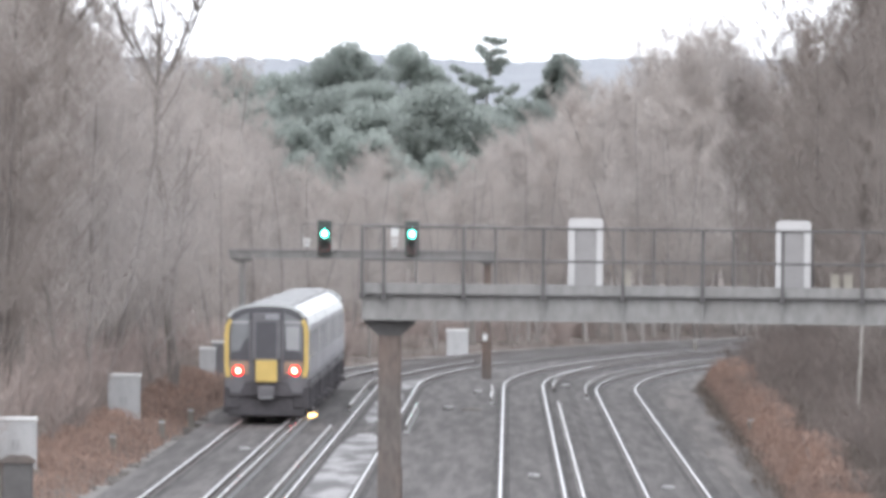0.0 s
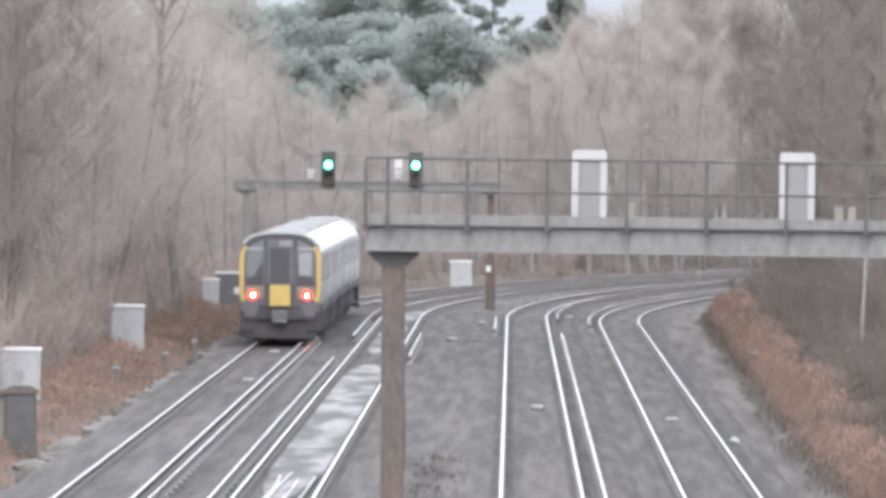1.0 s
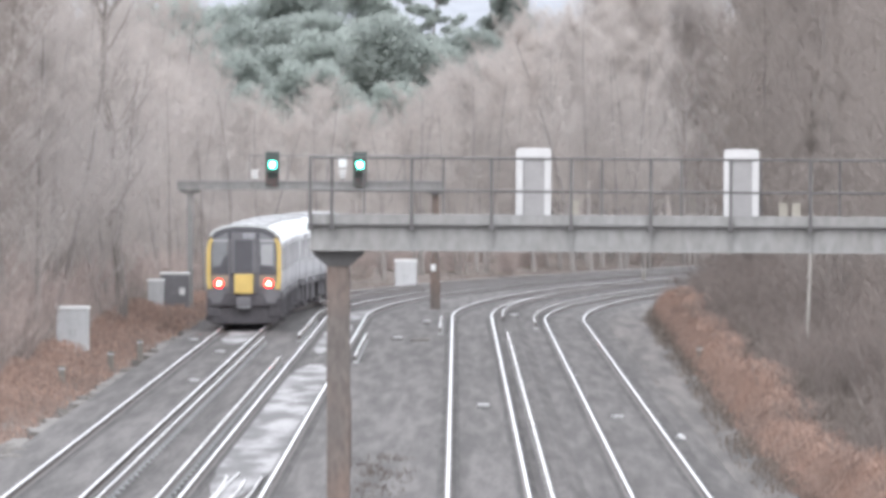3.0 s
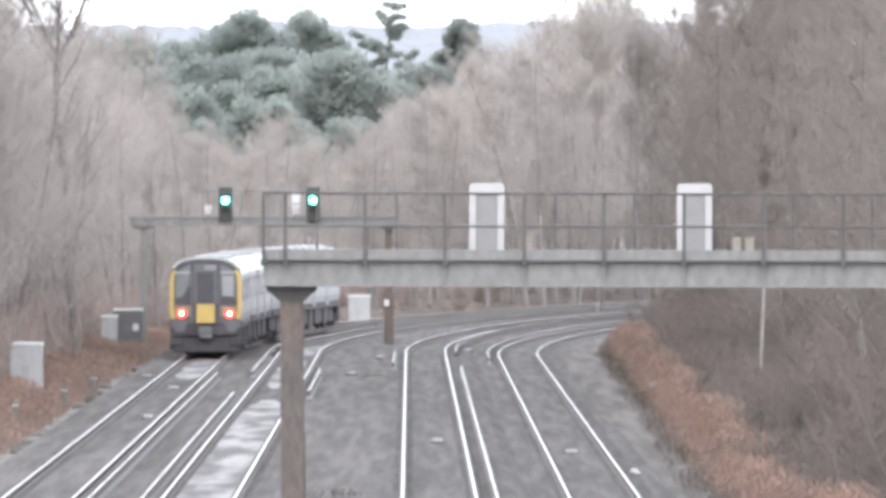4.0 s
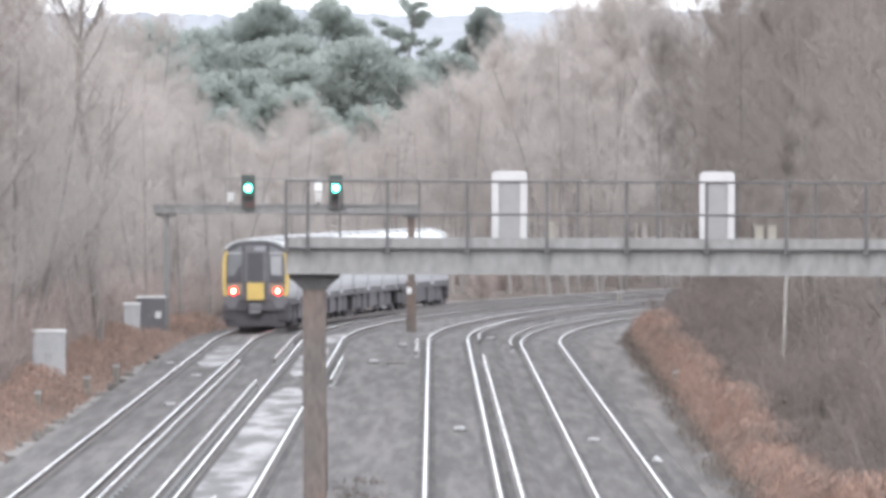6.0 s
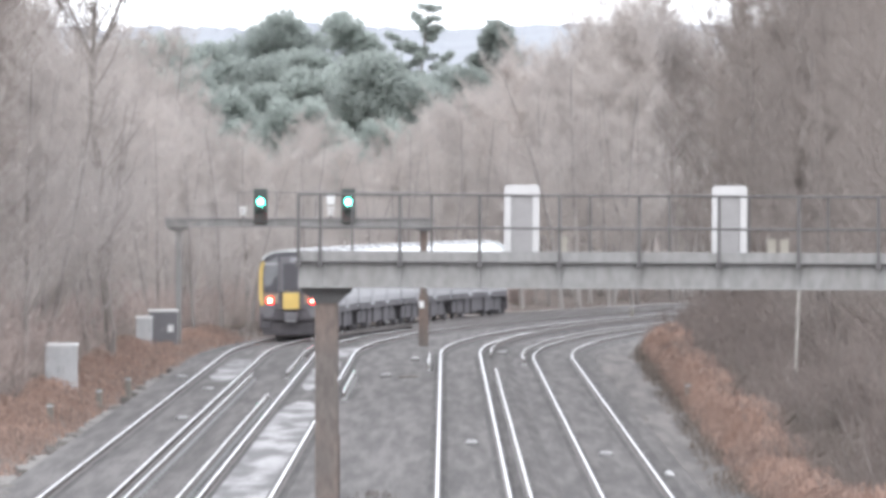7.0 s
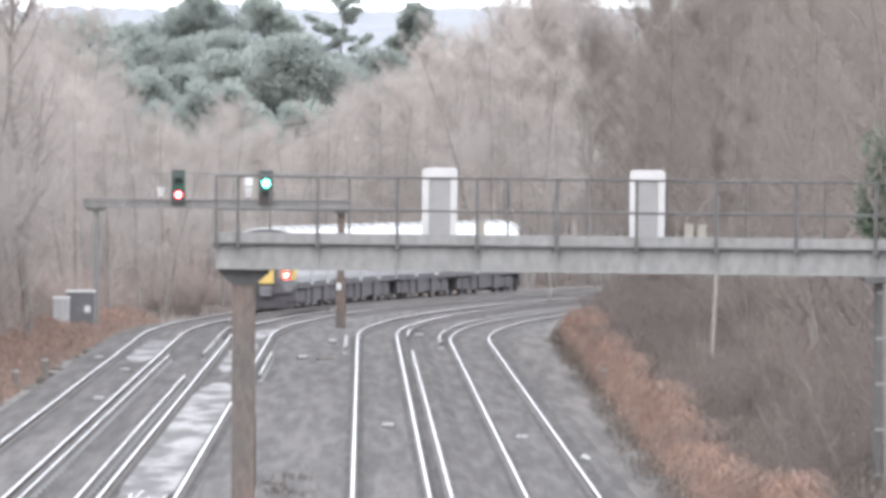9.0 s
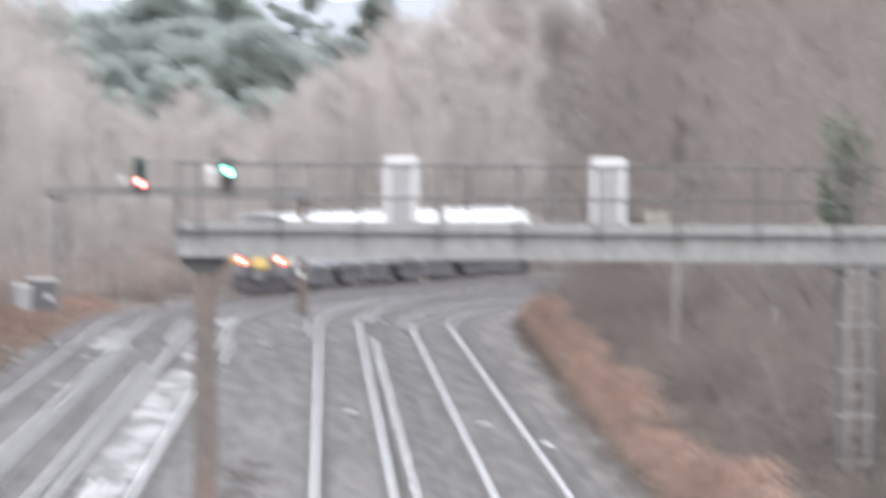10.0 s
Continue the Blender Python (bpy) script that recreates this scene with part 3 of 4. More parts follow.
def build_lineside():
    cabinet(-13.05, 372, 1.04, 0.6, 1.66, WHITE_CASE, "grey-white lineside equipment cabinet among dead bracken")
    cabinet(-13.36, 301, 1.06, 0.6, 1.5, WHITE_CASE, "grey-white lineside equipment cabinet among dead bracken")
    cabinet(-13.12, 470, 0.64, 0.6, 1.36, WHITE_CASE, "small pale grey lineside cabinet", 1)
    dark = cabinet(-12.45, 474, 1.16, 0.6, 1.6, TRAIN_GREY, "dark grey lineside cabinet with a white lid and notice")
    bm = bmesh.new()
    box(bm, 0.18, 0.42, -0.345, -0.32, 0.72, 1.0, 0.004)
    part("notice", bm, CASE_TOP, dark, "blank white notice")
    p = on_line(-10.45, 548)[0]
    cabinet(p.x, p.y, 1.02, 0.6, 1.6, WHITE_CASE, "grey-white cabinet on the outside of the curve")
    # concrete parapet end
    w = thing("concrete_parapet", "weathered concrete parapet with a coping and end pier", "wall", at=pose(-11.32, 256, -0.36))
    bm = bmesh.new()
    box(bm, -2.6, -0.35, -0.12, 0.12, 0, 1.35, 0.02)
    part("panel", bm, CONCRETE, w)
    bm = bmesh.new()
    box(bm, -2.7, -0.34, -0.18, 0.18, 1.352, 1.5, 0.03)
    part("coping", bm, POST, w)
    bm = bmesh.new()
    box(bm, -0.33, 0.33, -0.3, 0.3, 0, 1.42, 0.04)
    part("pier", bm, GANTRY_DARK, w, "dark end pier")
    bm = bmesh.new()
    prism(bm, ((-0.38, 1.422), (0.38, 1.422), (0.38, 1.5), (0.2, 1.6), (-0.2, 1.6), (-0.38, 1.5)), -0.34, 0.34)
    part("pier_cap", bm, POST, w)
    # small boxes and marks on the track bed
    rnd = random.Random(5)
    for u, s in ((-0.2, 299), (3.22, 295), (-8.3, 330), (-8.5, 375), (-4.95, 376), (-2.9, 402), (1.3, 455), (-2.0, 438), (-9.9, 398)):
        q, a = on_line(u, s, -0.37 if u > 2 else -0.17)
        b = thing("track_balise", "small pale box fixed between the rails", "track equipment", "small boxes on the track bed", at=pose(q.x, q.y, q.z, 0, 0, -math.degrees(a) + rnd.uniform(-12, 12)))
        bm = bmesh.new()
        box(bm, -0.13, 0.13, -0.25, 0.25, 0, 0.1, 0.02)
        part("cover", bm, INSULATOR, b)
        bm = bmesh.new()
        box(bm, -0.17, 0.17, -0.3, 0.3, -0.03, 0.02, 0.01)
        part("base", bm, GANTRY_DARK, b)
    for x, y, h in ((-10.9, 372, 0.75), (-11.2, 352, 0.7), (-11.9, 330, 0.6), (6.7, 352, 0.85), (8.1, 570, 0.9)):
        m = thing("marker_post", "short grey concrete marker post by the line", "marker post", "marker posts", at=pose(x, y, ground_z(x, y)))
        bm = bmesh.new()
        box(bm, -0.09, 0.09, -0.08, 0.08, -0.2, h, 0.02)
        part("stub", bm, CONCRETE, m)
        bm = bmesh.new()
        box(bm, -0.1, 0.1, -0.09, 0.09, h - 0.12, h - 0.06, 0.004)
        part("band", bm, WHITE_CASE, m)
    # cable trough lids along the near cess
    tr = thing("cable_trough", "broken grey concrete cable trough along the bracken edge", "cable trough", kind="structure")
    for k in range(70):
        s = 238 + 2.4 * k
        if 45 < k < 52 or rnd.random() < 0.3:
            continue
        q, a = on_line(-10.75 + rnd.uniform(-0.12, 0.12), s, -0.40)
        bm = bmesh.new()
        box(bm, -0.2, 0.2, -1.1, 1.1, 0, 0.2, 0.02)
        ld = part("trough_lid", bm, TROUGH, tr)
        ld.matrix_basis = pose(q.x, q.y, q.z, rnd.uniform(-2, 2), rnd.uniform(-4, 4), rnd.uniform(-5, 5))
    # lumps of broken concrete at the ballast shoulder
    for u, s, r in ((-10.7, 243, 0.30), (-10.9, 246, 0.24), (-10.6, 252, 0.26), (-10.75, 258, 0.3), (-10.9, 263, 0.2), (-10.6, 350, 0.2), (-10.5, 396, 0.2), (-10.55, 404, 0.24), (-10.4, 411, 0.2), (-10.6, 418, 0.22), (-2.1, 402, 0.16)):
        q = on_line(u, s, -0.25 if u < -9 else -0.2)[0]
        lump = thing("concrete_lump", "pale broken lump of concrete on the ballast", "rubble", "broken concrete lumps", at=pose(q.x, q.y, q.z, 0, 0, rnd.uniform(0, 90)))
        bm = bmesh.new()
        bmesh.ops.create_icosphere(bm, subdivisions=2, radius=r)
        for v in bm.verts:
            v.co = Vector((v.co.x * 1.2, v.co.y * 2.2, v.co.z * 0.55)) * (1 + 0.35 * noise.noise(v.co * 4 + Vector((s, 0, 0))))
        part("lump", bm, TROUGH, lump)
    # loose pale cables between the rails of the second line
    for u, s0, n, bow in ((-5.42, 214, 22, 0.10), (-5.2, 215, 23, -0.07), (-5.0, 216, 17, 0.05), (-4.72, 215, 20, 0.04)):
        cb = thing("track_cable", "loose pale cable lying between the rails", "cable", "loose track cables", at=pose(0, 0, 0))
        vs, fs = [], []
        for k in range(9):
            f = k / 8
            q = on_line(u + bow * math.sin(f * 3.1) + 0.1 * f, s0 + n * f, -0.135)[0]
            vs += [q + Vector((0.028 * math.cos(a * math.pi / 3), 0, 0.028 * math.sin(a * math.pi / 3))) for a in range(6)]
            if k:
                o = 6 * k
                fs += [(o - 6 + j, o - 6 + (j + 1) % 6, o + (j + 1) % 6, o + j) for j in range(6)]
        sheath = new("sheath", raw("sheath", vs, fs, WHITE))
        sheath.parent = cb
    # short piece of pipe and debris by the outer rail
    d = thing("cable_reel_bag", "crumpled white bag by the outer rail", "litter", at=pose(4.8, 275, -0.34))
    bm = bmesh.new()
    bmesh.ops.create_icosphere(bm, subdivisions=3, radius=0.12)
    for v in bm.verts:
        v.co *= 1 + 0.5 * noise.noise(v.co * 9)
        v.co.z = max(-0.06, v.co.z * 0.8)
    part("bag", bm, LITTER, d, smooth=True)


build_near_gantry()
build_far_gantry()
build_lineside()


# ---- the train ----
CAR, PITCH = 18.9, 19.3
SPARKS = []


def body_outline(w=1.36, z0=1.02, grow=0.0):
    pts = [(-w + 0.06, z0), (-w, z0 + 0.5), (-w, 2.5), (-w + 0.05, 2.95), (-w + 0.17, 3.20), (-w + 0.42, 3.42), (-w + 0.8, 3.57), (-w + 1.12, 3.63), (0, 3.65)]
    pts += [(-x, z) for x, z in pts[-2::-1]]
    return [(x * (1 + grow), z + grow * 0.3) for x, z in pts]


def build_car(cab):
    """cab: -1 at the rear end, +1 at the front end, 0 none. The car runs along its y."""
    c = thing("train_carriage", "grey-white electric train carriage" + (" with a yellow-edged cab end" if cab else ""), "train carriage", "carriages of the train")
    h = CAR / 2
    bm = bmesh.new()
    prism(bm, body_outline(), -h, h)
    part("body", bm, TRAIN_WHITE, c, "grey-white bodyshell")
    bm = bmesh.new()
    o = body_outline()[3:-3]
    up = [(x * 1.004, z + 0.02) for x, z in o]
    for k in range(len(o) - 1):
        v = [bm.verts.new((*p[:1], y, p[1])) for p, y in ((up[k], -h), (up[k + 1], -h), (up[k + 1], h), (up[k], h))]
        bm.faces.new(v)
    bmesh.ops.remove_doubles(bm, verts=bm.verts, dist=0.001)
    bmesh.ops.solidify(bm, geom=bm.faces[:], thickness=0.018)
    part("roof", bm, TRAIN_ROOF, c, "roof skin, paler than the sides")
    for k in range(5):                                  # roof pods
        y = -h + 2.0 + k * 3.5
        bm = bmesh.new()
        prism(bm, ((-0.72, 3.54), (0.72, 3.54), (0.66, 3.65), (0.5, 3.69), (-0.5, 3.69), (-0.66, 3.65)), y, y + 2.2)
        part("roof_pod", bm, ROOF_GEAR, c)
    for side in (-1, 1):
        for k in range(8):
            y = -h + 1.6 + k * 2.19
            if k in (2, 5):                             # doors
                bm = bmesh.new()
                box(bm, side * 1.355, side * 1.372, y - 0.65, y + 0.65, 1.12, 3.02, 0.004)
                dr = part("door", bm, DOOR_GREY, c, "grey sliding double door")
                for dy in (-0.32, 0.32):
                    bm = bmesh.new()
                    box(bm, side * 1.365, side * 1.378, y + dy - 0.2, y + dy + 0.2, 2.0, 2.8, 0.004)
                    part("door_window", bm, SIDE_GLASS, dr)
            else:
                bm = bmesh.new()
                box(bm, side * 1.355, side * 1.368, y - 0.8, y + 0.8, 1.98, 2.82, 0.004)
                part("window", bm, SIDE_GLASS, c)
        bm = bmesh.new()
        box(bm, side * 1.32, side * 1.362, -h + 0.2, h - 0.2, 0.98, 1.26, 0.006)
        part("sole_bar", bm, TRAIN_UNDER, c)
    for y0 in (-6.5, 6.5):                              # bogies
        bm = bmesh.new()
        for sx in (-1.05, 1.05):
            box(bm, sx - 0.13, sx + 0.13, y0 - 1.9, y0 + 1.9, 0.34, 0.92, 0.05)
            box(bm, sx - 0.16, sx + 0.16, y0 - 0.5, y0 + 0.5, 0.3, 0.95, 0.03)
        box(bm, -1.0, 1.0, y0 - 0.35, y0 + 0.35, 0.5, 0.95, 0.03)
        bg_ = part("bogie", bm, TRAIN_UNDER, c, "grimy bogie")
        for wy in (-1.3, 1.3):
            for sx in (-0.75, 0.75):
                bm = bmesh.new()
                rod(bm, (sx - 0.065, y0 + wy, 0.42), (sx + 0.065, y0 + wy, 0.42), 0.42, 24)
                part("wheel", bm, TRAIN_UNDER, bg_)
        for sx in (-1.32, 1.32):
            bm = bmesh.new()
            box(bm, sx - 0.12, sx + 0.12, y0 - 0.4, y0 + 0.4, 0.16, 0.34, 0.02)
            part("shoe_beam", bm, TRAIN_UNDER, bg_)
    rnd = random.Random(2)
    for k, (y0, y1) in enumerate(((-4.55, -2.8), (-2.72, -0.6), (-0.52, 1.7), (1.78, 3.1), (3.18, 4.55))):
        bm = bmesh.new()
        w = 1.24 + 0.08 * (k % 2)
        box(bm, -w, w, y0, y1, 0.27 + 0.05 * (k % 3), 0.99, 0.03)
        part("equipment_case", bm, TRAIN_UNDER, c, "grimy underfloor equipment case")
    for e in (-1, 1):
        if e == cab:
            continue
        bm = bmesh.new()
        box(bm, -0.55, 0.55, e * h, e * (h + 0.24), 1.1, 3.2, 0.04)
        part("gangway", bm, TRAIN_BLACK, c, "black gangway bellows")
    if cab:
        build_cab(c, cab * h, cab)
    if cab < 0:                                         # arcing at the collector shoes
        for sx in (1, -1):
            bm = bmesh.new()
            bmesh.ops.create_icosphere(bm, subdivisions=1, radius=0.11)
            for v in bm.verts:
                v.co = Vector((v.co.x * (2.4 if v.co.x * sx > 0 else 1.0), v.co.y, v.co.z * 0.7 + (0.3 * abs(v.co.x) if v.co.x * sx > 0 else 0)))
            sp = part("arc_spark", bm, SPARK, c, "white-hot electric arc at the shoe")
            sp.location = (sx * 0.9, -6.5, 0.7)
            SPARKS.append((sx, sp))
    return c


def arch(w, z0, z1, zc, n=9, flare=0.0):
    """An (x, z) outline: straight sides from z0 to z1, a low arch up to zc."""
    pts = [(-w + flare, z0), (-w, (z0 + z1) / 2), (-w, z1)]
    for k in range(1, n):
        a = math.pi * (1 - k / n)
        pts.append((w * math.copysign(abs(math.cos(a)) ** 0.75, math.cos(a)), z1 + (zc - z1) * math.sin(a) ** 0.8))
    return pts + [(w, z1), (w, (z0 + z1) / 2), (w - flare, z0)]


def build_cab(c, y, e):
    def at(d):
        return y + e * d
    outer, inner = arch(1.36, 1.20, 3.12, 3.66), arch(1.17, 1.26, 3.06, 3.54)
    bm = bmesh.new()
    prism(bm, arch(1.33, 1.02, 3.0, 3.67), at(-0.05), at(0.26))
    part("cab_shell", bm, TRAIN_GREY, c)
    for sx in (-1, 1):
        bm = bmesh.new()
        o = [(sx * 1.30, 1.36), (sx * 1.345, 1.65), (sx * 1.345, 2.75), (sx * 1.31, 3.0), (sx * 1.2, 3.22), (sx * 1.1, 3.16), (sx * 1.18, 2.95), (sx * 1.2, 2.7), (sx * 1.2, 1.75), (sx * 1.14, 1.36)]
        prism(bm, o, at(-0.12), at(0.34))
        part("yellow_edge", bm, TRAIN_YELLOW, c, "bright yellow cab corner pillar")
    bm = bmesh.new()
    top_o, top_i = arch(1.33, 2.8, 3.02, 3.70)[3:-3], arch(1.25, 2.8, 2.98, 3.62)[3:-3]
    prism(bm, top_o + top_i[::-1], at(-0.1), at(0.31))
    part("roof_brow", bm, TRAIN_ROOF, c, "pale brow above the windscreens")
    bm = bmesh.new()
    prism(bm, arch(1.2, 1.85, 2.98, 3.60), at(0.2), at(0.30))
    part("mask", bm, TRAIN_BLACK, c, "black windscreen mask")
    for sx in (-1, 1):
        bm = bmesh.new()
        prism(bm, [(sx * x, z) for x, z in ((0.56, 2.0), (1.12, 2.0), (1.15, 2.5), (1.13, 2.95), (0.95, 3.24), (0.56, 3.42))], at(0.295), at(0.315))
        ws = part("windscreen", bm, TRAIN_GLASS, c)
        bm = bmesh.new()                               # pale transom bar and dark lower patch laid on the glass face
        box(bm, *sorted((sx * 0.58, sx * 1.12)), at(0.316), at(0.324), 3.06, 3.16, 0.0)
        part("transom", bm, WINDSCREEN_PALE, ws, "pale transom bar")
        bm = bmesh.new()
        prism(bm, [(sx * x, z) for x, z in ((0.57, 2.01), (1.1, 2.01), (1.1, 2.16), (0.86, 2.2), (0.72, 2.5), (0.57, 2.62))], *sorted((at(0.316), at(0.321))))
        part("lower_patch", bm, TRAIN_BLACK, ws, "dark lower patch on the glass")
        bm = bmesh.new()
        x0, x1 = sorted((sx * 0.56, sx * 1.15))
        box(bm, x0, x1, at(0.20), at(0.30), 1.44, 1.90, 0.02)
        part("lamp_panel", bm, LAMP_PANEL, c)
        bm = bmesh.new()
        prism(bm, [(sx * x, z) for x, z in ((0.66, 1.43), (1.24, 1.43), (1.26, 1.2), (1.15, 0.86), (0.84, 0.86), (0.72, 1.1))], *sorted((at(0.18), at(0.31))))
        part("fairing", bm, TRAIN_GREY, c, "grimy grey lower fairing")
        # glowing red disc widened past the lamp to stand in for its halo
        bm = bmesh.new()
        rod(bm, (sx * 0.90, at(0.30), 1.56), (sx * 0.90, at(0.33), 1.56), 0.15, 20)
        lm = part("tail_lamp", bm, TAIL_HALO, c, "lit red tail lamp")
        bm = bmesh.new()
        rod(bm, (sx * 0.90, at(0.331), 1.56), (sx * 0.90, at(0.35), 1.56), 0.06, 16)
        part("lens", bm, TAIL_CORE, lm)
        bm = bmesh.new()
        box(bm, sx * 0.52 - 0.04, sx * 0.52 + 0.04, at(0.28), at(0.40), 1.3, 3.2, 0.02)
        part("gangway_post", bm, TRAIN_GREY, c)
        bm = bmesh.new()
        box(bm, sx * 1.1 - 0.24, sx * 1.1 + 0.24, at(0.0), at(0.22), 0.35, 1.2, 0.04)
        part("corner_skirt", bm, TRAIN_UNDER, c)
    # pale panel laid on the outer face of one windscreen
    bm = bmesh.new()
    box(bm, 0.62, 1.04, at(0.316), at(0.322), 2.22, 2.98, 0.0)
    part("blind", bm, WINDSCREEN_PALE, c, "pale panel on the windscreen")
    bm = bmesh.new()
    box(bm, -0.46, 0.46, at(0.30), at(0.38), 1.9, 3.40, 0.02)
    dr = part("gangway_door", bm, TRAIN_GREY, c, "grey gangway door")
    bm = bmesh.new()
    box(bm, -0.33, 0.31, at(0.381), at(0.395), 1.96, 3.12, 0.006)
    part("door_glass", bm, TRAIN_BLACK, dr, "dark door window")
    bm = bmesh.new()
    box(bm, -0.04, 0.40, at(0.381), at(0.40), 3.18, 3.38, 0.02)
    part("number_panel", bm, DOOR_GREY, dr, "pale blank panel")
    bm = bmesh.new()
    box(bm, -0.345, 0.345, at(0.33), at(0.42), 1.20, 1.90, 0.02)
    part("yellow_panel", bm, TRAIN_YELLOW, c, "square yellow gangway panel")
    bm = bmesh.new()
    box(bm, -1.22, 1.22, at(0.0), at(0.28), 0.72, 1.22, 0.05)
    part("buffer_beam", bm, TRAIN_UNDER, c, "sooty buffer beam")
    bm = bmesh.new()
    box(bm, -0.26, 0.26, at(0.25), at(0.62), 0.66, 1.06, 0.04)
    rod(bm, (0, at(0.2), 0.88), (0, at(0.7), 0.88), 0.14, 12)
    cp = part("coupler", bm, TRAIN_GREY, c, "grey automatic coupler")
    bm = bmesh.new()
    box(bm, -0.2, 0.22, at(0.625), at(0.66), 0.66, 0.74, 0.01)
    part("coupler_plate", bm, ROOF_GEAR, cp, "pale coupler lip")
    # plough lowered and widened so its dark shape fills the train's shadow
    bm = bmesh.new()
    box(bm, -1.22, 1.22, at(-0.1), at(0.16), 0.1, 0.72, 0.05)
    part("snow_plough", bm, TRAIN_UNDER, c)


def rear_at(t):
    return lerp(t, REAR)


REAR = ((0, 370.2), (2, 401.5), (4, 436.5), (6, 471.0), (8, 502.5), (9.5, 522.4), (10, 529.2))
CARS = [build_car(-1), build_car(0), build_car(0), build_car(1)]


def car_pose(t, i):
    s = rear_at(t) + CAR / 2 + PITCH * i
    a, b = on_line(TRACKS[0], s - 6.5)[0], on_line(TRACKS[0], s + 6.5)[0]
    m = (a + b) / 2
    return pose(m.x, m.y, 0, 0, 0, -math.degrees(math.atan2(b.x - a.x, b.y - a.y)))


# ---- woods ----
def ribbon(vs, fs, a, b, w, side):
    """A thin two-triangle twig from a to b."""
    k = len(vs)
    n = side.normalized() * w
    vs += [a - n, a + n, b + n * 0.4, b - n * 0.4]
    fs.append((k, k + 1, k + 2, k + 3))


def tube(vs, fs, pts, radii, sides=5):
    k = len(vs)
    for p, r in zip(pts, radii):
        for j in range(sides):
            a = 2 * math.pi * j / sides
            vs.append(p + Vector((r * math.cos(a), r * math.sin(a), 0)))
    for i in range(len(pts) - 1):
        for j in range(sides):
            o = k + i * sides
            fs.append((o + j, o + (j + 1) % sides, o + sides + (j + 1) % sides, o + sides + j))


def bent(rnd, a, way, length, n, wander, lift):
    pts, d = [a.copy()], way.normalized()
    for _ in range(n):
        d = (d + Vector((rnd.uniform(-wander, wander), rnd.uniform(-wander, wander), rnd.uniform(-wander, wander) + lift))).normalized()
        pts.append(pts[-1] + d * length / n)
    return pts


def rand_way(rnd, up):
    a = rnd.uniform(0, 2 * math.pi)
    return Vector((math.cos(a), math.sin(a), up)).normalized()


def twigs(rnd, vs, fs, limb, length, subs, fine, width, up=(0.2, 1.5)):
    """Side branches and fine twigs along a limb."""
    n = len(limb) - 1
    for _ in range(subs):
        g = rnd.uniform(0.12, 1) * n
        a = min(n - 1, int(g))
        sub = bent(rnd, limb[a].lerp(limb[a + 1], g - a), rand_way(rnd, rnd.uniform(*up)), length * rnd.uniform(0.22, 0.5), 3, 0.2, 0.12)
        for m in range(3):
            ribbon(vs, fs, sub[m], sub[m + 1], width * (1.5 - 0.3 * m), rand_way(rnd, 0.3))
        for _ in range(fine):
            m = rnd.randrange(3)
            p = sub[m].lerp(sub[m + 1], rnd.random())
            q = p + rand_way(rnd, rnd.uniform(0.1, 1.8)) * rnd.uniform(0.2, 0.8) * (0.4 + length / 6)
            ribbon(vs, fs, p, q, width * 0.7, rand_way(rnd, 0.5))


def bare_tree(seed, height, spread, first, limbs=20, stems=1, twig=0.009, girth=0.009, sway=1.0, up=(0.4, 1.3), subs=11, fine=18):
    """Trunk mesh and crown mesh of a leafless tree."""
    rnd = random.Random(seed)
    tv, tf, cv, cf = [], [], [], []
    for q in range(stems):
        lean = Vector((rnd.uniform(-0.13, 0.13), rnd.uniform(-0.13, 0.13), 1)) if stems > 1 else Vector((rnd.uniform(-0.06, 0.06) * sway, rnd.uniform(-0.06, 0.06) * sway, 1))
        base = Vector((rnd.uniform(-0.4, 0.4), rnd.uniform(-0.4, 0.4), -0.4)) if stems > 1 else Vector((0, 0, -0.4))
        h = height * rnd.uniform(0.85, 1.0)
        trunk = bent(rnd, base, lean, h, 10, 0.07 * sway, 0.03)
        r0 = girth * height / math.sqrt(stems) + 0.02
        tube(tv, tf, trunk, [r0 * (1 - 0.092 * i) ** 1.1 + 0.01 for i in range(11)], 6)
        for i in range(limbs // stems + 1):
            f = first + (1 - first) * (i + rnd.random()) / (limbs // stems + 1)
            j = min(9, int(f * 10))
            start = trunk[j].lerp(trunk[j + 1], f * 10 - j)
            length = spread * (1.1 - 0.7 * f) * rnd.uniform(0.65, 1.2)
            limb = bent(rnd, start, rand_way(rnd, rnd.uniform(*up)), length, 5, 0.16, 0.10)
            tube(cv, cf, limb, [max(0.008, 0.034 * (1 - f * 0.6) * (1 - 0.19 * k)) for k in range(6)], 4)
            twigs(rnd, cv, cf, limb, length, subs, fine, twig)
    return (tv, tf), (cv, cf)


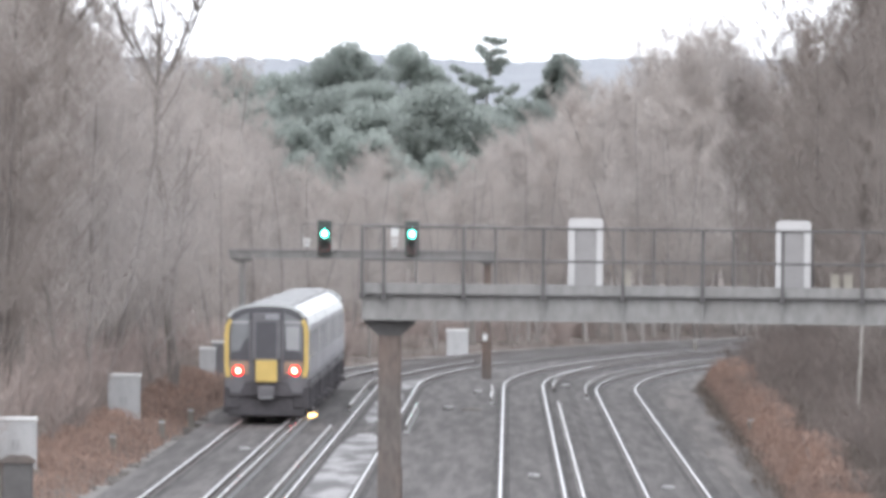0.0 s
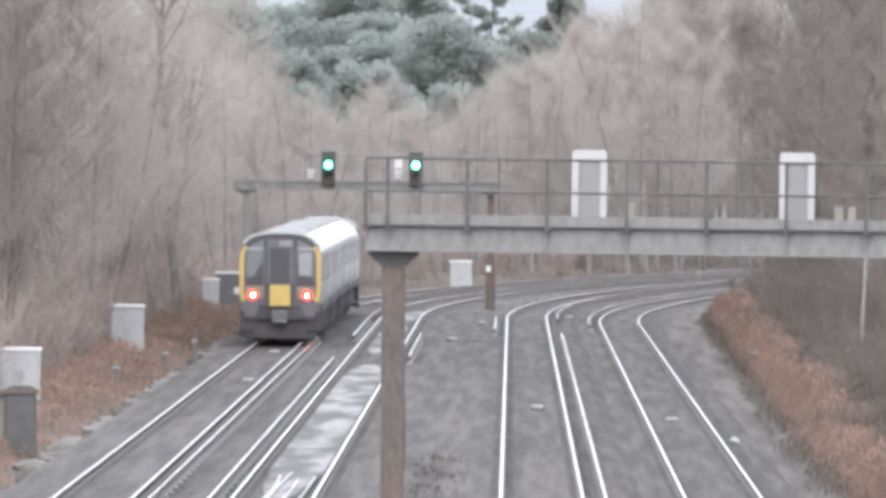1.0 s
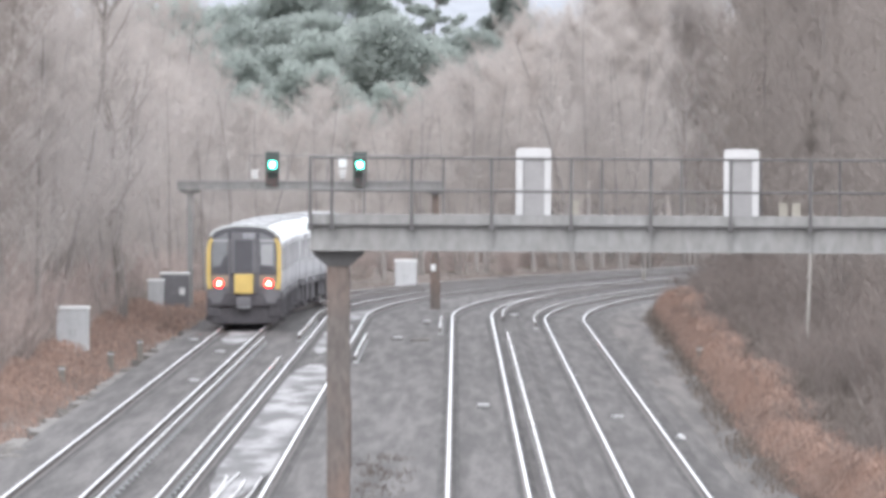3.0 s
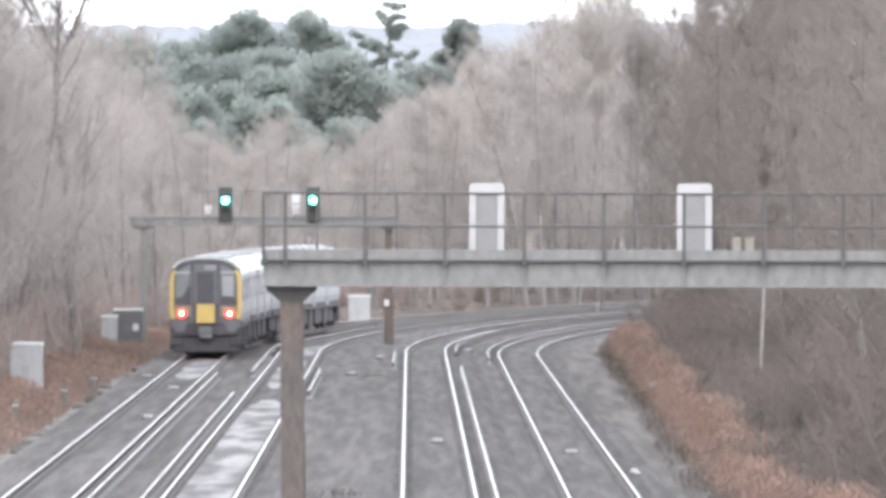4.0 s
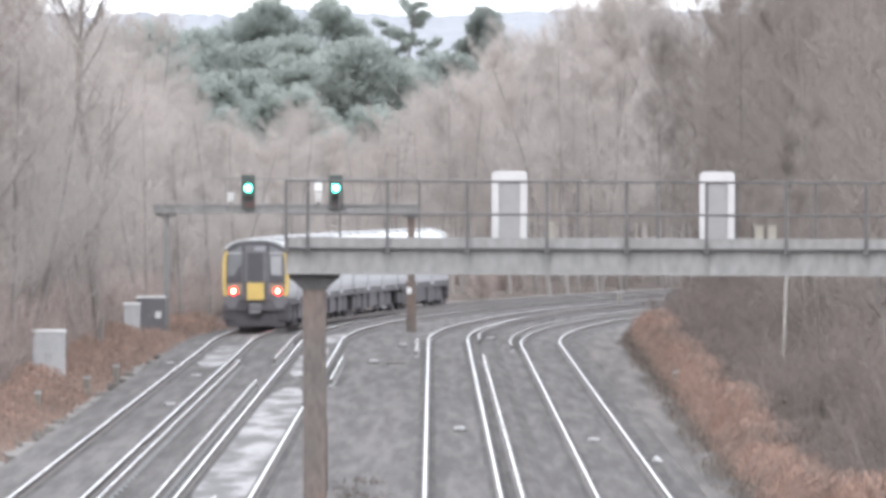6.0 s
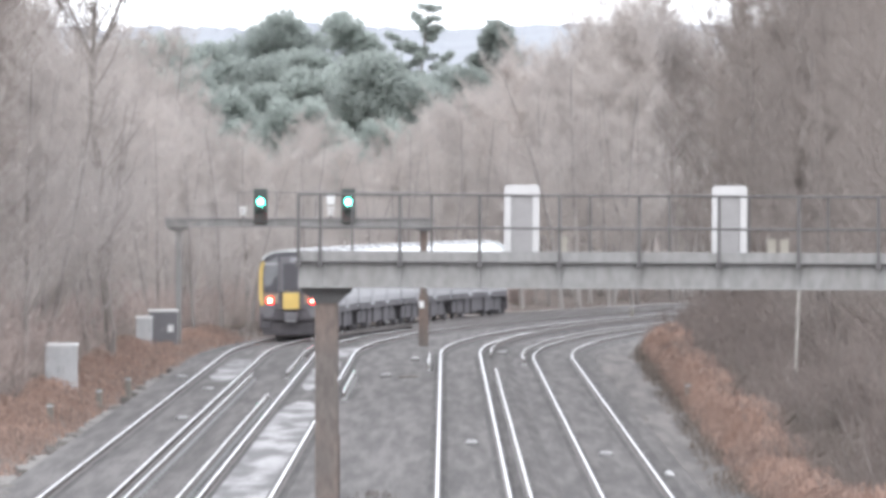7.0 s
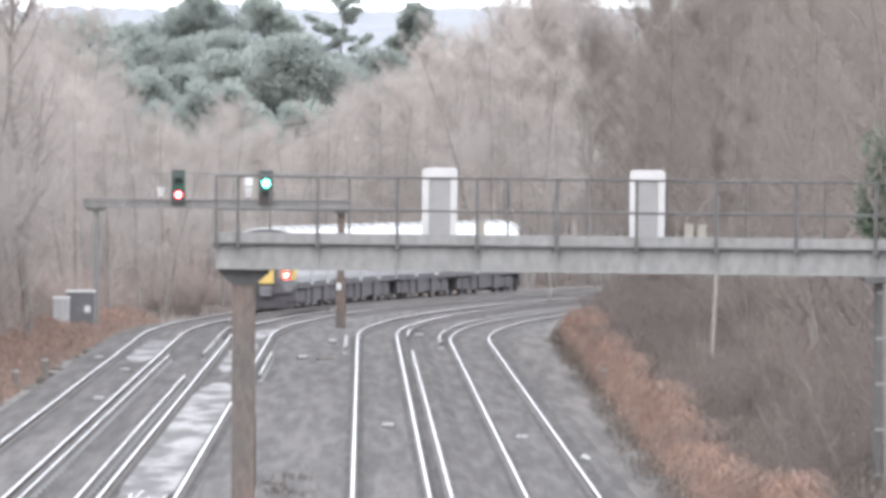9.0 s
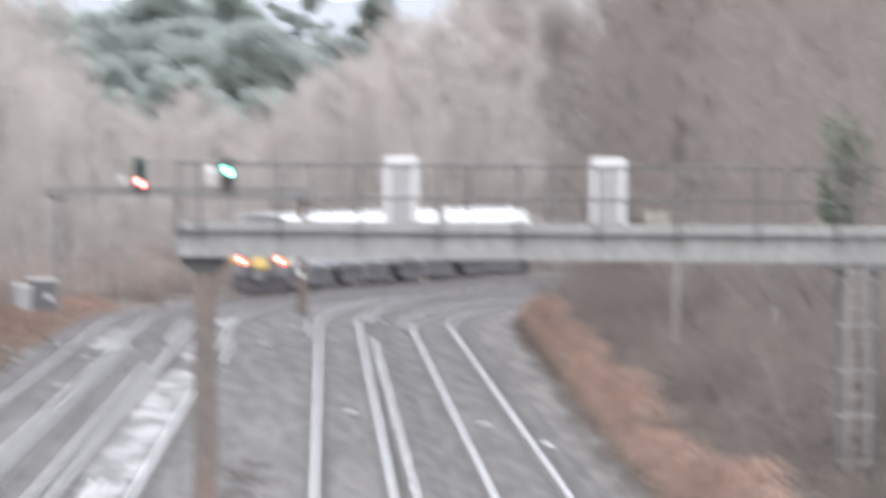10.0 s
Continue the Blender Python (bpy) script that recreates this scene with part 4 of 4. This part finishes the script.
def forked_tree(seed, fork, top, lean, girth, boughs):
    """A tall trunk that forks into a few steep boughs with open twigs."""
    rnd = random.Random(seed)
    tv, tf, cv, cf = [], [], [], []
    trunk = [Vector((lean * (k / 8) ** 1.2 + 0.12 * math.sin(k * 1.7), 0.1 * math.sin(k), -0.4 + (fork + 0.4) * k / 8)) for k in range(9)]
    tube(tv, tf, trunk, [girth * (1 - 0.075 * k) for k in range(9)], 7)
    for k in range(14):                                 # low side limbs
        p = trunk[3 + k % 5]
        limb = bent(rnd, p, rand_way(rnd, rnd.uniform(0.5, 1.1)), rnd.uniform(1.4, 3.2), 5, 0.18, 0.08)
        tube(tv, tf, limb, [0.05, 0.04, 0.032, 0.024, 0.016, 0.01], 4)
        twigs(rnd, cv, cf, limb, 2.6, 7, 9, 0.008)
    for k in range(boughs):
        a = 2 * math.pi * (k + 0.4 * rnd.random()) / boughs
        bough = bent(rnd, trunk[8] - Vector((0, 0, 0.5 * rnd.random())), Vector((0.75 * math.cos(a), 0.5 * math.sin(a), 1.0)), (top - fork) * rnd.uniform(0.8, 1.05), 8, 0.16, 0.03)
        tube(tv, tf, bough, [max(0.014, girth * 0.27 * (1 - 0.11 * i)) for i in range(9)], 5)
        for i in range(9):
            j = 1 + i * 7 // 9
            limb = bent(rnd, bough[j], rand_way(rnd, rnd.uniform(0.5, 1.4)), rnd.uniform(1.2, 2.6), 5, 0.2, 0.08)
            tube(tv, tf, limb, [0.035, 0.03, 0.024, 0.018, 0.013, 0.008], 4)
            twigs(rnd, cv, cf, limb, 2.4, 5, 6, 0.009, (0.3, 1.6))
    return (tv, tf), (cv, cf)


def tuft(rnd, vs, fs, c, rx, rz, n, leaf):
    """A clump of foliage: short blades standing off a lumpy, slightly flattened shell."""
    for _ in range(n):
        d = Vector((rnd.gauss(0, 1), rnd.gauss(0, 1), rnd.gauss(0, 1))).normalized()
        r = rnd.random() ** 0.45
        p = c + Vector((d.x * rx * r, d.y * rx * r, d.z * rz * r))
        w = (d + Vector((rnd.gauss(0, 0.6), rnd.gauss(0, 0.6), rnd.gauss(0.2, 0.6)))).normalized()
        ribbon(vs, fs, p, p + w * leaf * rnd.uniform(0.8, 1.8), leaf * 0.42, rand_way(rnd, rnd.uniform(-1, 1)))


def pine_tree(seed, height, lobes, leaf=0.22):
    """A pine whose crown is a set of (offset, height, width, depth) lobes, each of many clumps on its own limb."""
    rnd = random.Random(seed)
    tv, tf, cv, cf = [], [], [], []
    trunk = bent(rnd, Vector((0, 0, -0.5)), Vector((0.02, 0, 1)), height, 10, 0.03, 0.03)
    tube(tv, tf, trunk, [0.2 * (1 - 0.09 * i) + 0.02 for i in range(11)], 6)
    for dx, z, w, d in lobes:
        for k in range(max(16, int(14 * w * d))):
            a, r = rnd.uniform(0, 2 * math.pi), math.sqrt(rnd.random())
            q = rnd.uniform(-1, 1)
            c = Vector((dx + w * r * math.cos(a) * math.sqrt(1 - 0.7 * q * q), w * r * math.sin(a), z + d * q * math.sqrt(1 - 0.6 * r * r)))
            f = min(0.97, max(0.3, (c.z - 0.8) / height))
            j = min(9, int(f * 10))
            start = trunk[j].lerp(trunk[j + 1], f * 10 - j)
            limb = [start, start.lerp(c, 0.5) + Vector((0, 0, -0.15)), c]
            tube(tv, tf, limb, [0.05, 0.035, 0.015], 4)
            tuft(rnd, cv, cf, c, *((rnd.uniform(0.55, 1.0), rnd.uniform(0.5, 0.85), 110) if leaf > 0.1 else (0.3, 0.28, 110)), leaf)
    return (tv, tf), (cv, cf)


def tiered_tree(seed, height, spread, first, tiers, open_crown=True, leaf=0.16):
    """A conifer with level branches; an open crown has few, of uneven length, and shows the sky between them."""
    rnd = random.Random(seed)
    tv, tf, cv, cf = [], [], [], []
    trunk = bent(rnd, Vector((0, 0, -0.5)), Vector((0.02, 0, 1)), height, 10, 0.03, 0.03)
    tube(tv, tf, trunk, [0.2 * (1 - 0.092 * i) + 0.03 for i in range(11)], 6)
    for i in range(tiers):
        f = first + (0.985 - first) * (i + rnd.random()) / tiers
        j = min(9, int(f * 10))
        start = trunk[j].lerp(trunk[j + 1], f * 10 - j)
        reach = spread * (1.06 - f) / (1.06 - first)
        for k in range(2 if open_crown else 6):
            a = rnd.uniform(0, 2 * math.pi) if open_crown else k * 1.05 + i * 0.8 + rnd.uniform(-0.3, 0.3)
            length = reach * (rnd.uniform(0.3, 1.3) if open_crown else rnd.uniform(0.6, 1.2))
            limb = bent(rnd, start, Vector((math.cos(a), math.sin(a), rnd.uniform(-0.15, 0.45) if open_crown else 0.15)), length, 4, 0.12, 0.02 if open_crown else -0.06)
            tube(tv, tf, limb, [0.06, 0.05, 0.04, 0.03, 0.018], 4)
            for m in range(max(2, int(length * (2.4 if open_crown else 3.2)))):
                g = rnd.uniform(0.3, 1) * 4
                b = min(3, int(g))
                tuft(rnd, cv, cf, limb[b].lerp(limb[b + 1], g - b), 0.36, 0.2 if open_crown else 0.42, 60, leaf)
    return (tv, tf), (cv, cf)


def shrub_mesh(seed, height, spread):
    rnd = random.Random(seed)
    sv, sf, cv, cf = [], [], [], []
    for _ in range(22):
        stem = bent(rnd, Vector((rnd.gauss(0, spread * 0.3), rnd.gauss(0, spread * 0.3), -0.2)), rand_way(rnd, rnd.uniform(1.0, 3.5)), height * rnd.uniform(0.6, 1.1), 5, 0.16, 0.05)
        tube(sv, sf, stem, [0.022, 0.02, 0.017, 0.013, 0.01, 0.006], 3)
        for _ in range(110):
            k = rnd.randrange(5)
            p = stem[k].lerp(stem[k + 1], rnd.random())
            ribbon(cv, cf, p, p + rand_way(rnd, rnd.uniform(0, 1.8)) * rnd.uniform(0.2, 0.8), 0.0055, rand_way(rnd, 0.5))
    return (sv, sf), (cv, cf)


def wood_thing(name, label, category, group, trunk, crown, bark, leaf, trunk_name="trunk", crown_name="crown"):
    t = thing(name, label, category, group)
    for nm, (v, f), m in ((trunk_name, trunk, bark), (crown_name, crown, leaf)):
        ob = new(nm, raw(nm, v, f, m))
        ob.parent = t
    return t


def plant(kinds, spots, first_used):
    """Set copies of the kinds at (x, y, scale) spots; the first of each kind is moved, not copied."""
    for n, (x, y, size, kind, turn) in enumerate(spots):
        k = kinds[kind]
        m = pose(x, y, ground_z(x, y), 0, 0, turn)
        if kind not in first_used:
            first_used.add(kind)
            k.matrix_basis, k.scale = m, (size, size, size)
            k["unit"] = size
        else:
            c = copy_thing(k, m)
            c.scale = (size, size, size)


def spots_in(rnd, n, ys, xs, sizes, kinds, clear=(-13.2, 10.5), gap=1.6):
    out = []
    tries = 0
    while len(out) < n and tries < n * 60:
        tries += 1
        y = rnd.uniform(*ys)
        lo, hi = xs(y)
        x = rnd.uniform(lo, hi)
        u = offset_of(x, y)
        if clear[0] < u < clear[1] or any(abs(x - a) < gap and abs(y - b) < gap * 4 for a, b, *_ in out):
            continue
        s = sizes(x, y) * rnd.uniform(0.88, 1.1)
        out.append((x, y, s, rnd.choice(kinds), rnd.uniform(0, 360)))
    return out


def build_woods():
    rnd = random.Random(21)
    lab = "leafless grey-brown tree in the lineside wood"
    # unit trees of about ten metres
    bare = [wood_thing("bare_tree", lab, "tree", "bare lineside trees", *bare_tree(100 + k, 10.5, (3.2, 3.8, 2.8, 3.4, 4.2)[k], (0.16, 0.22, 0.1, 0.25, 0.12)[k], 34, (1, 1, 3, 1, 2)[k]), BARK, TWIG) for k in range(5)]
    pale = [wood_thing("bare_tree", "leafless tree, paled for haze, in the wood outside the curve", "tree", "pale outer trees", *bare_tree(120 + k, 10.5, (3.0, 3.6, 2.8, 3.4, 4.0)[k], (0.14, 0.2, 0.1, 0.22, 0.12)[k], 34, (1, 1, 3, 1, 2)[k]), BARK_PALE, TWIG_PALE) for k in range(5)]
    A = (0, 1, 2, 3, 4)
    ray = lambda px, y: (px - 784) * y / 20500
    # beside the bracken on the outer side
    N = spots_in(rnd, 62, (300, 475), lambda y: (ray(-260, y), min(-14, ray(200, y))), lambda x, y: 1.05 if x > -17.0 else 1.4, A)
    S = [q for q in N if q[0] / q[1] * 20500 + 784 > -80]
    # scrub outside the curve
    S += spots_in(rnd, 64, (492, 610), lambda y: (ray(100, y), ray(800, y)), lambda x, y: lerp(x / y * 20500 + 784, ((150, 1.1), (300, 0.86), (600, 0.80), (720, 0.90), (800, 1.0))), A)
    # taller wood farther round the curve
    S += spots_in(rnd, 90, (600, 720), lambda y: (ray(600, y), ray(1330, y)), lambda x, y: lerp(x / y * 20500 + 784, ((600, 0.66), (700, 0.88), (850, 1.18), (960, 1.33), (1300, 1.36))), A, clear=(-10.5, 60))
    # wood behind the tall trees, in front of the pines
    S += spots_in(rnd, 34, (610, 720), lambda y: (ray(-160, y), ray(290, y)), lambda x, y: lerp(x / y * 20500 + 784, ((-160, 1.75), (120, 1.5), (200, 1.32), (290, 1.02))), A)
    plant(pale, S, set())
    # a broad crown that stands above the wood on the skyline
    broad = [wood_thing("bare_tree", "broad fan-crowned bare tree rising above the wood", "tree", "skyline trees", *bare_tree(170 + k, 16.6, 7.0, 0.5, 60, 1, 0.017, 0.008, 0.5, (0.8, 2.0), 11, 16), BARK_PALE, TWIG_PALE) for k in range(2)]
    plant(broad, [(8.2, 645, 0.92, 0, 20), (10.4, 652, 0.94, 1, 90), (12.3, 650, 0.90, 0, 160), (6.6, 660, 0.85, 1, 300), (9.3, 640, 0.92, 1, 210), (13.2, 655, 0.84, 0, 70), (11.4, 648, 0.91, 0, 250)], set())
    # inside of the curve
    S = spots_in(rnd, 70, (215, 480), lambda y: (max(9.6, ray(1170, y)), ray(1850, y)), lambda x, y: lerp(offset_of(x, y), ((9, 0.75), (11, 1.1), (14, 1.6))), A, clear=(-99, 10.2))
    S += [(11.6, 440, 1.45, 0, 30), (12.7, 455, 1.5, 3, 80), (13.2, 430, 1.5, 1, 140), (11.0, 465, 1.3, 4, 200), (12.2, 470, 1.4, 1, 260)]
    S += [q for q in N if q[0] / q[1] * 20500 + 784 <= -80]
    plant(bare, S, set())
    # tall forked trees that rise above the rest on the outer side
    tall = wood_thing("bare_tree", "tall forked bare tree standing clear above the wood", "tree", "tall outer trees", *forked_tree(140, 11.6, 18.4, -0.75, 0.21, 8), BARK, TWIG)
    tall.matrix_basis = pose(-13.35, 432, ground_z(-13.35, 432))
    for x, y, r, s in ((-17.6, 415, 130, 1.02), (-18.4, 395, 200, 1.05)):
        c = copy_thing(tall, pose(x, y, ground_z(x, y), 0, 0, r))
        c.scale = (s, s, s)
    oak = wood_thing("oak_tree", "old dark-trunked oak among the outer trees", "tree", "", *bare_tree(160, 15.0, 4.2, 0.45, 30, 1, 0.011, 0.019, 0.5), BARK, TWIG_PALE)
    oak.matrix_basis = pose(-14.7, 332, ground_z(-14.7, 332))
    birch = wood_thing("birch_tree", "slim pale-barked birch tree on the bank", "tree", "", *bare_tree(151, 9.0, 1.6, 0.55, 14, 1, 0.008, 0.003, 0.3), BIRCH, TWIG)
    birch.matrix_basis = pose(8.6, 305, ground_z(8.6, 305))
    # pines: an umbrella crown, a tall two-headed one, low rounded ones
    pines = [wood_thing("pine_tree", lb, "tree", "pines", *pine_tree(200 + k, hh, lobes), BARK, PINE_HAZED) for k, (hh, lobes, lb) in enumerate((
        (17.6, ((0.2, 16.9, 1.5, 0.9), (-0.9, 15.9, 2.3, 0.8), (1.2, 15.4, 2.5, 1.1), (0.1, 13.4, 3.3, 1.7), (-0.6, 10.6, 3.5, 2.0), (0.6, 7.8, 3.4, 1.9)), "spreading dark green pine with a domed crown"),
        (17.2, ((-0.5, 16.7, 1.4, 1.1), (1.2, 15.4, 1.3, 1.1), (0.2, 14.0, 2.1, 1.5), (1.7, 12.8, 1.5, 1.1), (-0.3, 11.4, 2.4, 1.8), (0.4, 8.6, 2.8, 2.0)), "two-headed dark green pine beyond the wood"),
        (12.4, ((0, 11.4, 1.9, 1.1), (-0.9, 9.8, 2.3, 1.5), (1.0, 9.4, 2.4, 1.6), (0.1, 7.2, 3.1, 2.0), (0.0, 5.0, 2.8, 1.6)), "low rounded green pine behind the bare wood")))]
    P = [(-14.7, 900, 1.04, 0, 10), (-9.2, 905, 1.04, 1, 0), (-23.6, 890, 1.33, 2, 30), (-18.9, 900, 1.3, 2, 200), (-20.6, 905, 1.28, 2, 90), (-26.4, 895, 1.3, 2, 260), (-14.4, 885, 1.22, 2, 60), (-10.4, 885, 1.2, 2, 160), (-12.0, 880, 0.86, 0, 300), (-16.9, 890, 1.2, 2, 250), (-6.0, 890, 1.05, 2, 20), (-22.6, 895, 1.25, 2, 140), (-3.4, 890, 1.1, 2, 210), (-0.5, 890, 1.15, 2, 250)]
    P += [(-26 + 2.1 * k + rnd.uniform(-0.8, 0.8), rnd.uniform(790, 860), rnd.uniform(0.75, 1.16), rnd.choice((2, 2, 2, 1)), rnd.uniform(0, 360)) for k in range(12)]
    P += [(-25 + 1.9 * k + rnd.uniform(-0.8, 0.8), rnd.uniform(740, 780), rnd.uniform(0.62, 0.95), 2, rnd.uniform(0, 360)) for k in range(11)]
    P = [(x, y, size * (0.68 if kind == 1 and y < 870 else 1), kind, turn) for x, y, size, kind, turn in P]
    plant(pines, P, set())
    larch = wood_thing("larch_tree", "thin open-branched conifer on the skyline", "tree", "", *tiered_tree(230, 20.4, 4.0, 0.70, 18), BARK, PINE_HAZED)
    larch.matrix_basis = pose(-4.8, 905, 0.6)
    for x, y, h, r, seed, lb in ((2.0, 905, 18.8, 3.7, 234, "dense pointed fir on the skyline"), (11.1, 478, 12.6, 1.0, 233, "dark pointed fir at the wood's edge"), (-24.2, 905, 17.0, 1.6, 236, "small pointed fir among the pines")):
        fir = wood_thing("fir_tree", lb, "tree", "firs", *tiered_tree(seed, h, r, 0.7, 14, False), BARK, PINE_HAZED)
        fir.matrix_basis = pose(x, y, ground_z(x, y))
    # ivy-clad tree near the gantry's leg
    ivy = wood_thing("ivy_bush", "green ivy-covered bush behind the gantry leg", "bush", "", *pine_tree(240, 6.9, ((0, 6.5, 0.36, 0.36), (0.08, 5.8, 0.42, 0.42), (-0.05, 5.1, 0.34, 0.36)), 0.07), BARK, IVY_GREEN, "stem", "foliage")
    ivy.matrix_basis = pose(9.98, 232, 0.35)
    # shrubs
    shrubs = [wood_thing("shrub", "leafless russet-brown lineside shrub", "shrub", "lineside shrubs", *shrub_mesh(300 + k, 2.6, 1.5), BARK_PALE, TWIG_RED, "stem", "branchwork") for k in range(3)]
    shrubs += [wood_thing("shrub", "leafless dark brown shrub on the bank", "shrub", "bank shrubs", *shrub_mesh(310 + k, 2.6, 1.5), BARK, TWIG_BROWN, "stem", "branchwork") for k in range(3)]
    Q = spots_in(rnd, 130, (215, 470), lambda y: (7.3, 14), lambda x, y: lerp(x, ((7.6, 0.5), (9.5, 0.95), (14, 1.5))), (3, 4, 5), clear=(-99, 7.3), gap=0.65)
    Q += spots_in(rnd, 130, (290, 480), lambda y: (-19, -14.4), lambda x, y: lerp(x, ((-17, 1.35), (-14.5, 0.95))), (0, 1, 2), clear=(-14.4, 99), gap=0.8)
    Q += spots_in(rnd, 80, (485, 640), lambda y: (ray(150, y), ray(1150, y)), lambda x, y: 0.8, (0, 1, 2), clear=(-12.2, 99), gap=0.7)
    Q = [q for q in Q if q[0] < 0 or offset_of(q[0], q[1]) > 7.2 + bank_shift(q[1]) or q[1] > 480]
    plant(shrubs, Q, set())


def build_bracken():
    rnd = random.Random(31)
    for name, zone, n, m, label in (
        ("bracken", ((-15.4, -10.9), (225, 500)), 90000, BRACKEN, "dead rust-brown bracken along the track edge"),
        ("bracken", ((5.8, 7.7), (195, 480)), 130000, BRACKEN, "dead rust-brown bracken on the bank"),
        ("dry_grass", ((-13.5, -10.9), (225, 620)), 5000, DRY_GRASS, "pale dry grass among the bracken"),
        ("dry_grass", ((5.2, 7.0), (200, 480)), 24000, DRY_GRASS, "pale dry grass on the bank"),
        ("weed", ((-3.3, -1.5), (222, 252)), 1200, WEED, "low brown weeds between the tracks"),
        ("undergrowth", ((7.0, 15.0), (190, 490)), 110000, BRAMBLE, "tangled brown bramble under the bank trees"),
        ("undergrowth", ((-22.0, -13.9), (270, 560)), 60000, BRAMBLE_PALE, "tangled brown bramble under the outer trees")):
        vs, fs = [], []
        for _ in range(n):
            u, s = rnd.uniform(*zone[0]), rnd.uniform(*zone[1])
            p = on_line(u + (bank_shift(s) if u > 5 else 0), s)[0]
            clump = noise.noise((p.x * 0.9, p.y * 0.22, 3))
            if clump < -0.25 or (u < 0 and any(abs(p.x - cx) < 0.9 and cy - 8 < p.y < cy + 1 for cx, cy in ((-13.05, 372), (-13.36, 301), (-13.1, 470), (-12.45, 474)))):
                continue
            p.z = (ground_z(p.x, p.y) if abs(u + 2.3) > 2 else -0.2) - 0.05
            patch = 0.5 + 0.5 * noise.noise((p.x * 0.5, p.y * 0.05, 12))
            span = zone[0][1] - zone[0][0]
            inner = min(abs(u - zone[0][0]), abs(zone[0][1] - u)) if name != "undergrowth" else span
            edge = min(1.0, 0.15 + inner / (0.45 * span))
            if rnd.random() > edge * (0.35 + 0.9 * patch):
                continue
            h = (0.2 + 0.6 * clump + 0.75 * patch + rnd.uniform(0, 0.45)) * (0.3 + 0.7 * edge) * {"bracken": 0.55 if u < 0 else 0.98, "dry_grass": 0.5, "weed": 0.15, "undergrowth": 0.9}[name]
            if h < 0.05:
                continue
            a = rnd.uniform(0, 2 * math.pi)
            d = Vector((math.cos(a), math.sin(a), 0))
            q = p + d * h * 0.3 + Vector((0, 0, h))
            r = q + d * h * 0.5 + Vector((0, 0, -h * 0.25))
            side = Vector((-d.y, d.x, 0.2))
            w = 0.006 if name in ("dry_grass", "weed") else 0.0058
            k = len(vs)
            vs += [p - side * w * 0.3, p + side * w * 0.3, q + side * w * 1.6, q - side * w * 1.6, r]
            fs += [(k, k + 1, k + 2, k + 3), (k + 3, k + 2, k + 4)]
            if name in ("bracken", "undergrowth"):
                b = p + Vector((0, 0, h * 0.5))
                e = b - d * h * 0.6 + Vector((0, 0, h * 0.15))
                k = len(vs)
                vs += [b - side * w, b + side * w, e + side * w, e - side * w]
                fs.append((k, k + 1, k + 2, k + 3))
        tagged(new(name, raw(name, vs, fs, m)), label, {"bracken": "bracken", "dry_grass": "grass", "weed": "weeds", "undergrowth": "undergrowth"}[name], kind="stuff")


build_woods()
build_bracken()


# ---- what moves ----
def motions():
    times = [0.5 * k for k in range(21)]
    for i, c in enumerate(CARS):
        walk(c, [(t, car_pose(t, i)) for t in times])
    for sx, sp in SPARKS:                               # out under the shoe while it arcs, else up inside it
        flashes = ((0.0, 0.1), (0.65, 0.8)) if sx > 0 else ((3.4, 3.6), (5.4, 5.6))
        lit, dark = pose(sx * 1.36, -6.5, 0.08), pose(sx * 0.8, -6.5, 0.72)
        rows = [(0.0, lit if sx > 0 else dark)]
        for a, b in flashes:
            if a > 0:
                rows += [(a - 0.1, dark), (a, lit)]
            rows += [(b, lit), (b + 0.1, dark)]
        walk(sp, rows + [(10.0, dark)])
    for sh in SHUTTERS:
        walk(sh, [(0, pose(0, -0.12, 5.25)), (8.5, pose(0, -0.12, 5.25)), (8.75, pose(0, -0.12, 5.74)), (10, pose(0, -0.12, 5.74))])


motions()
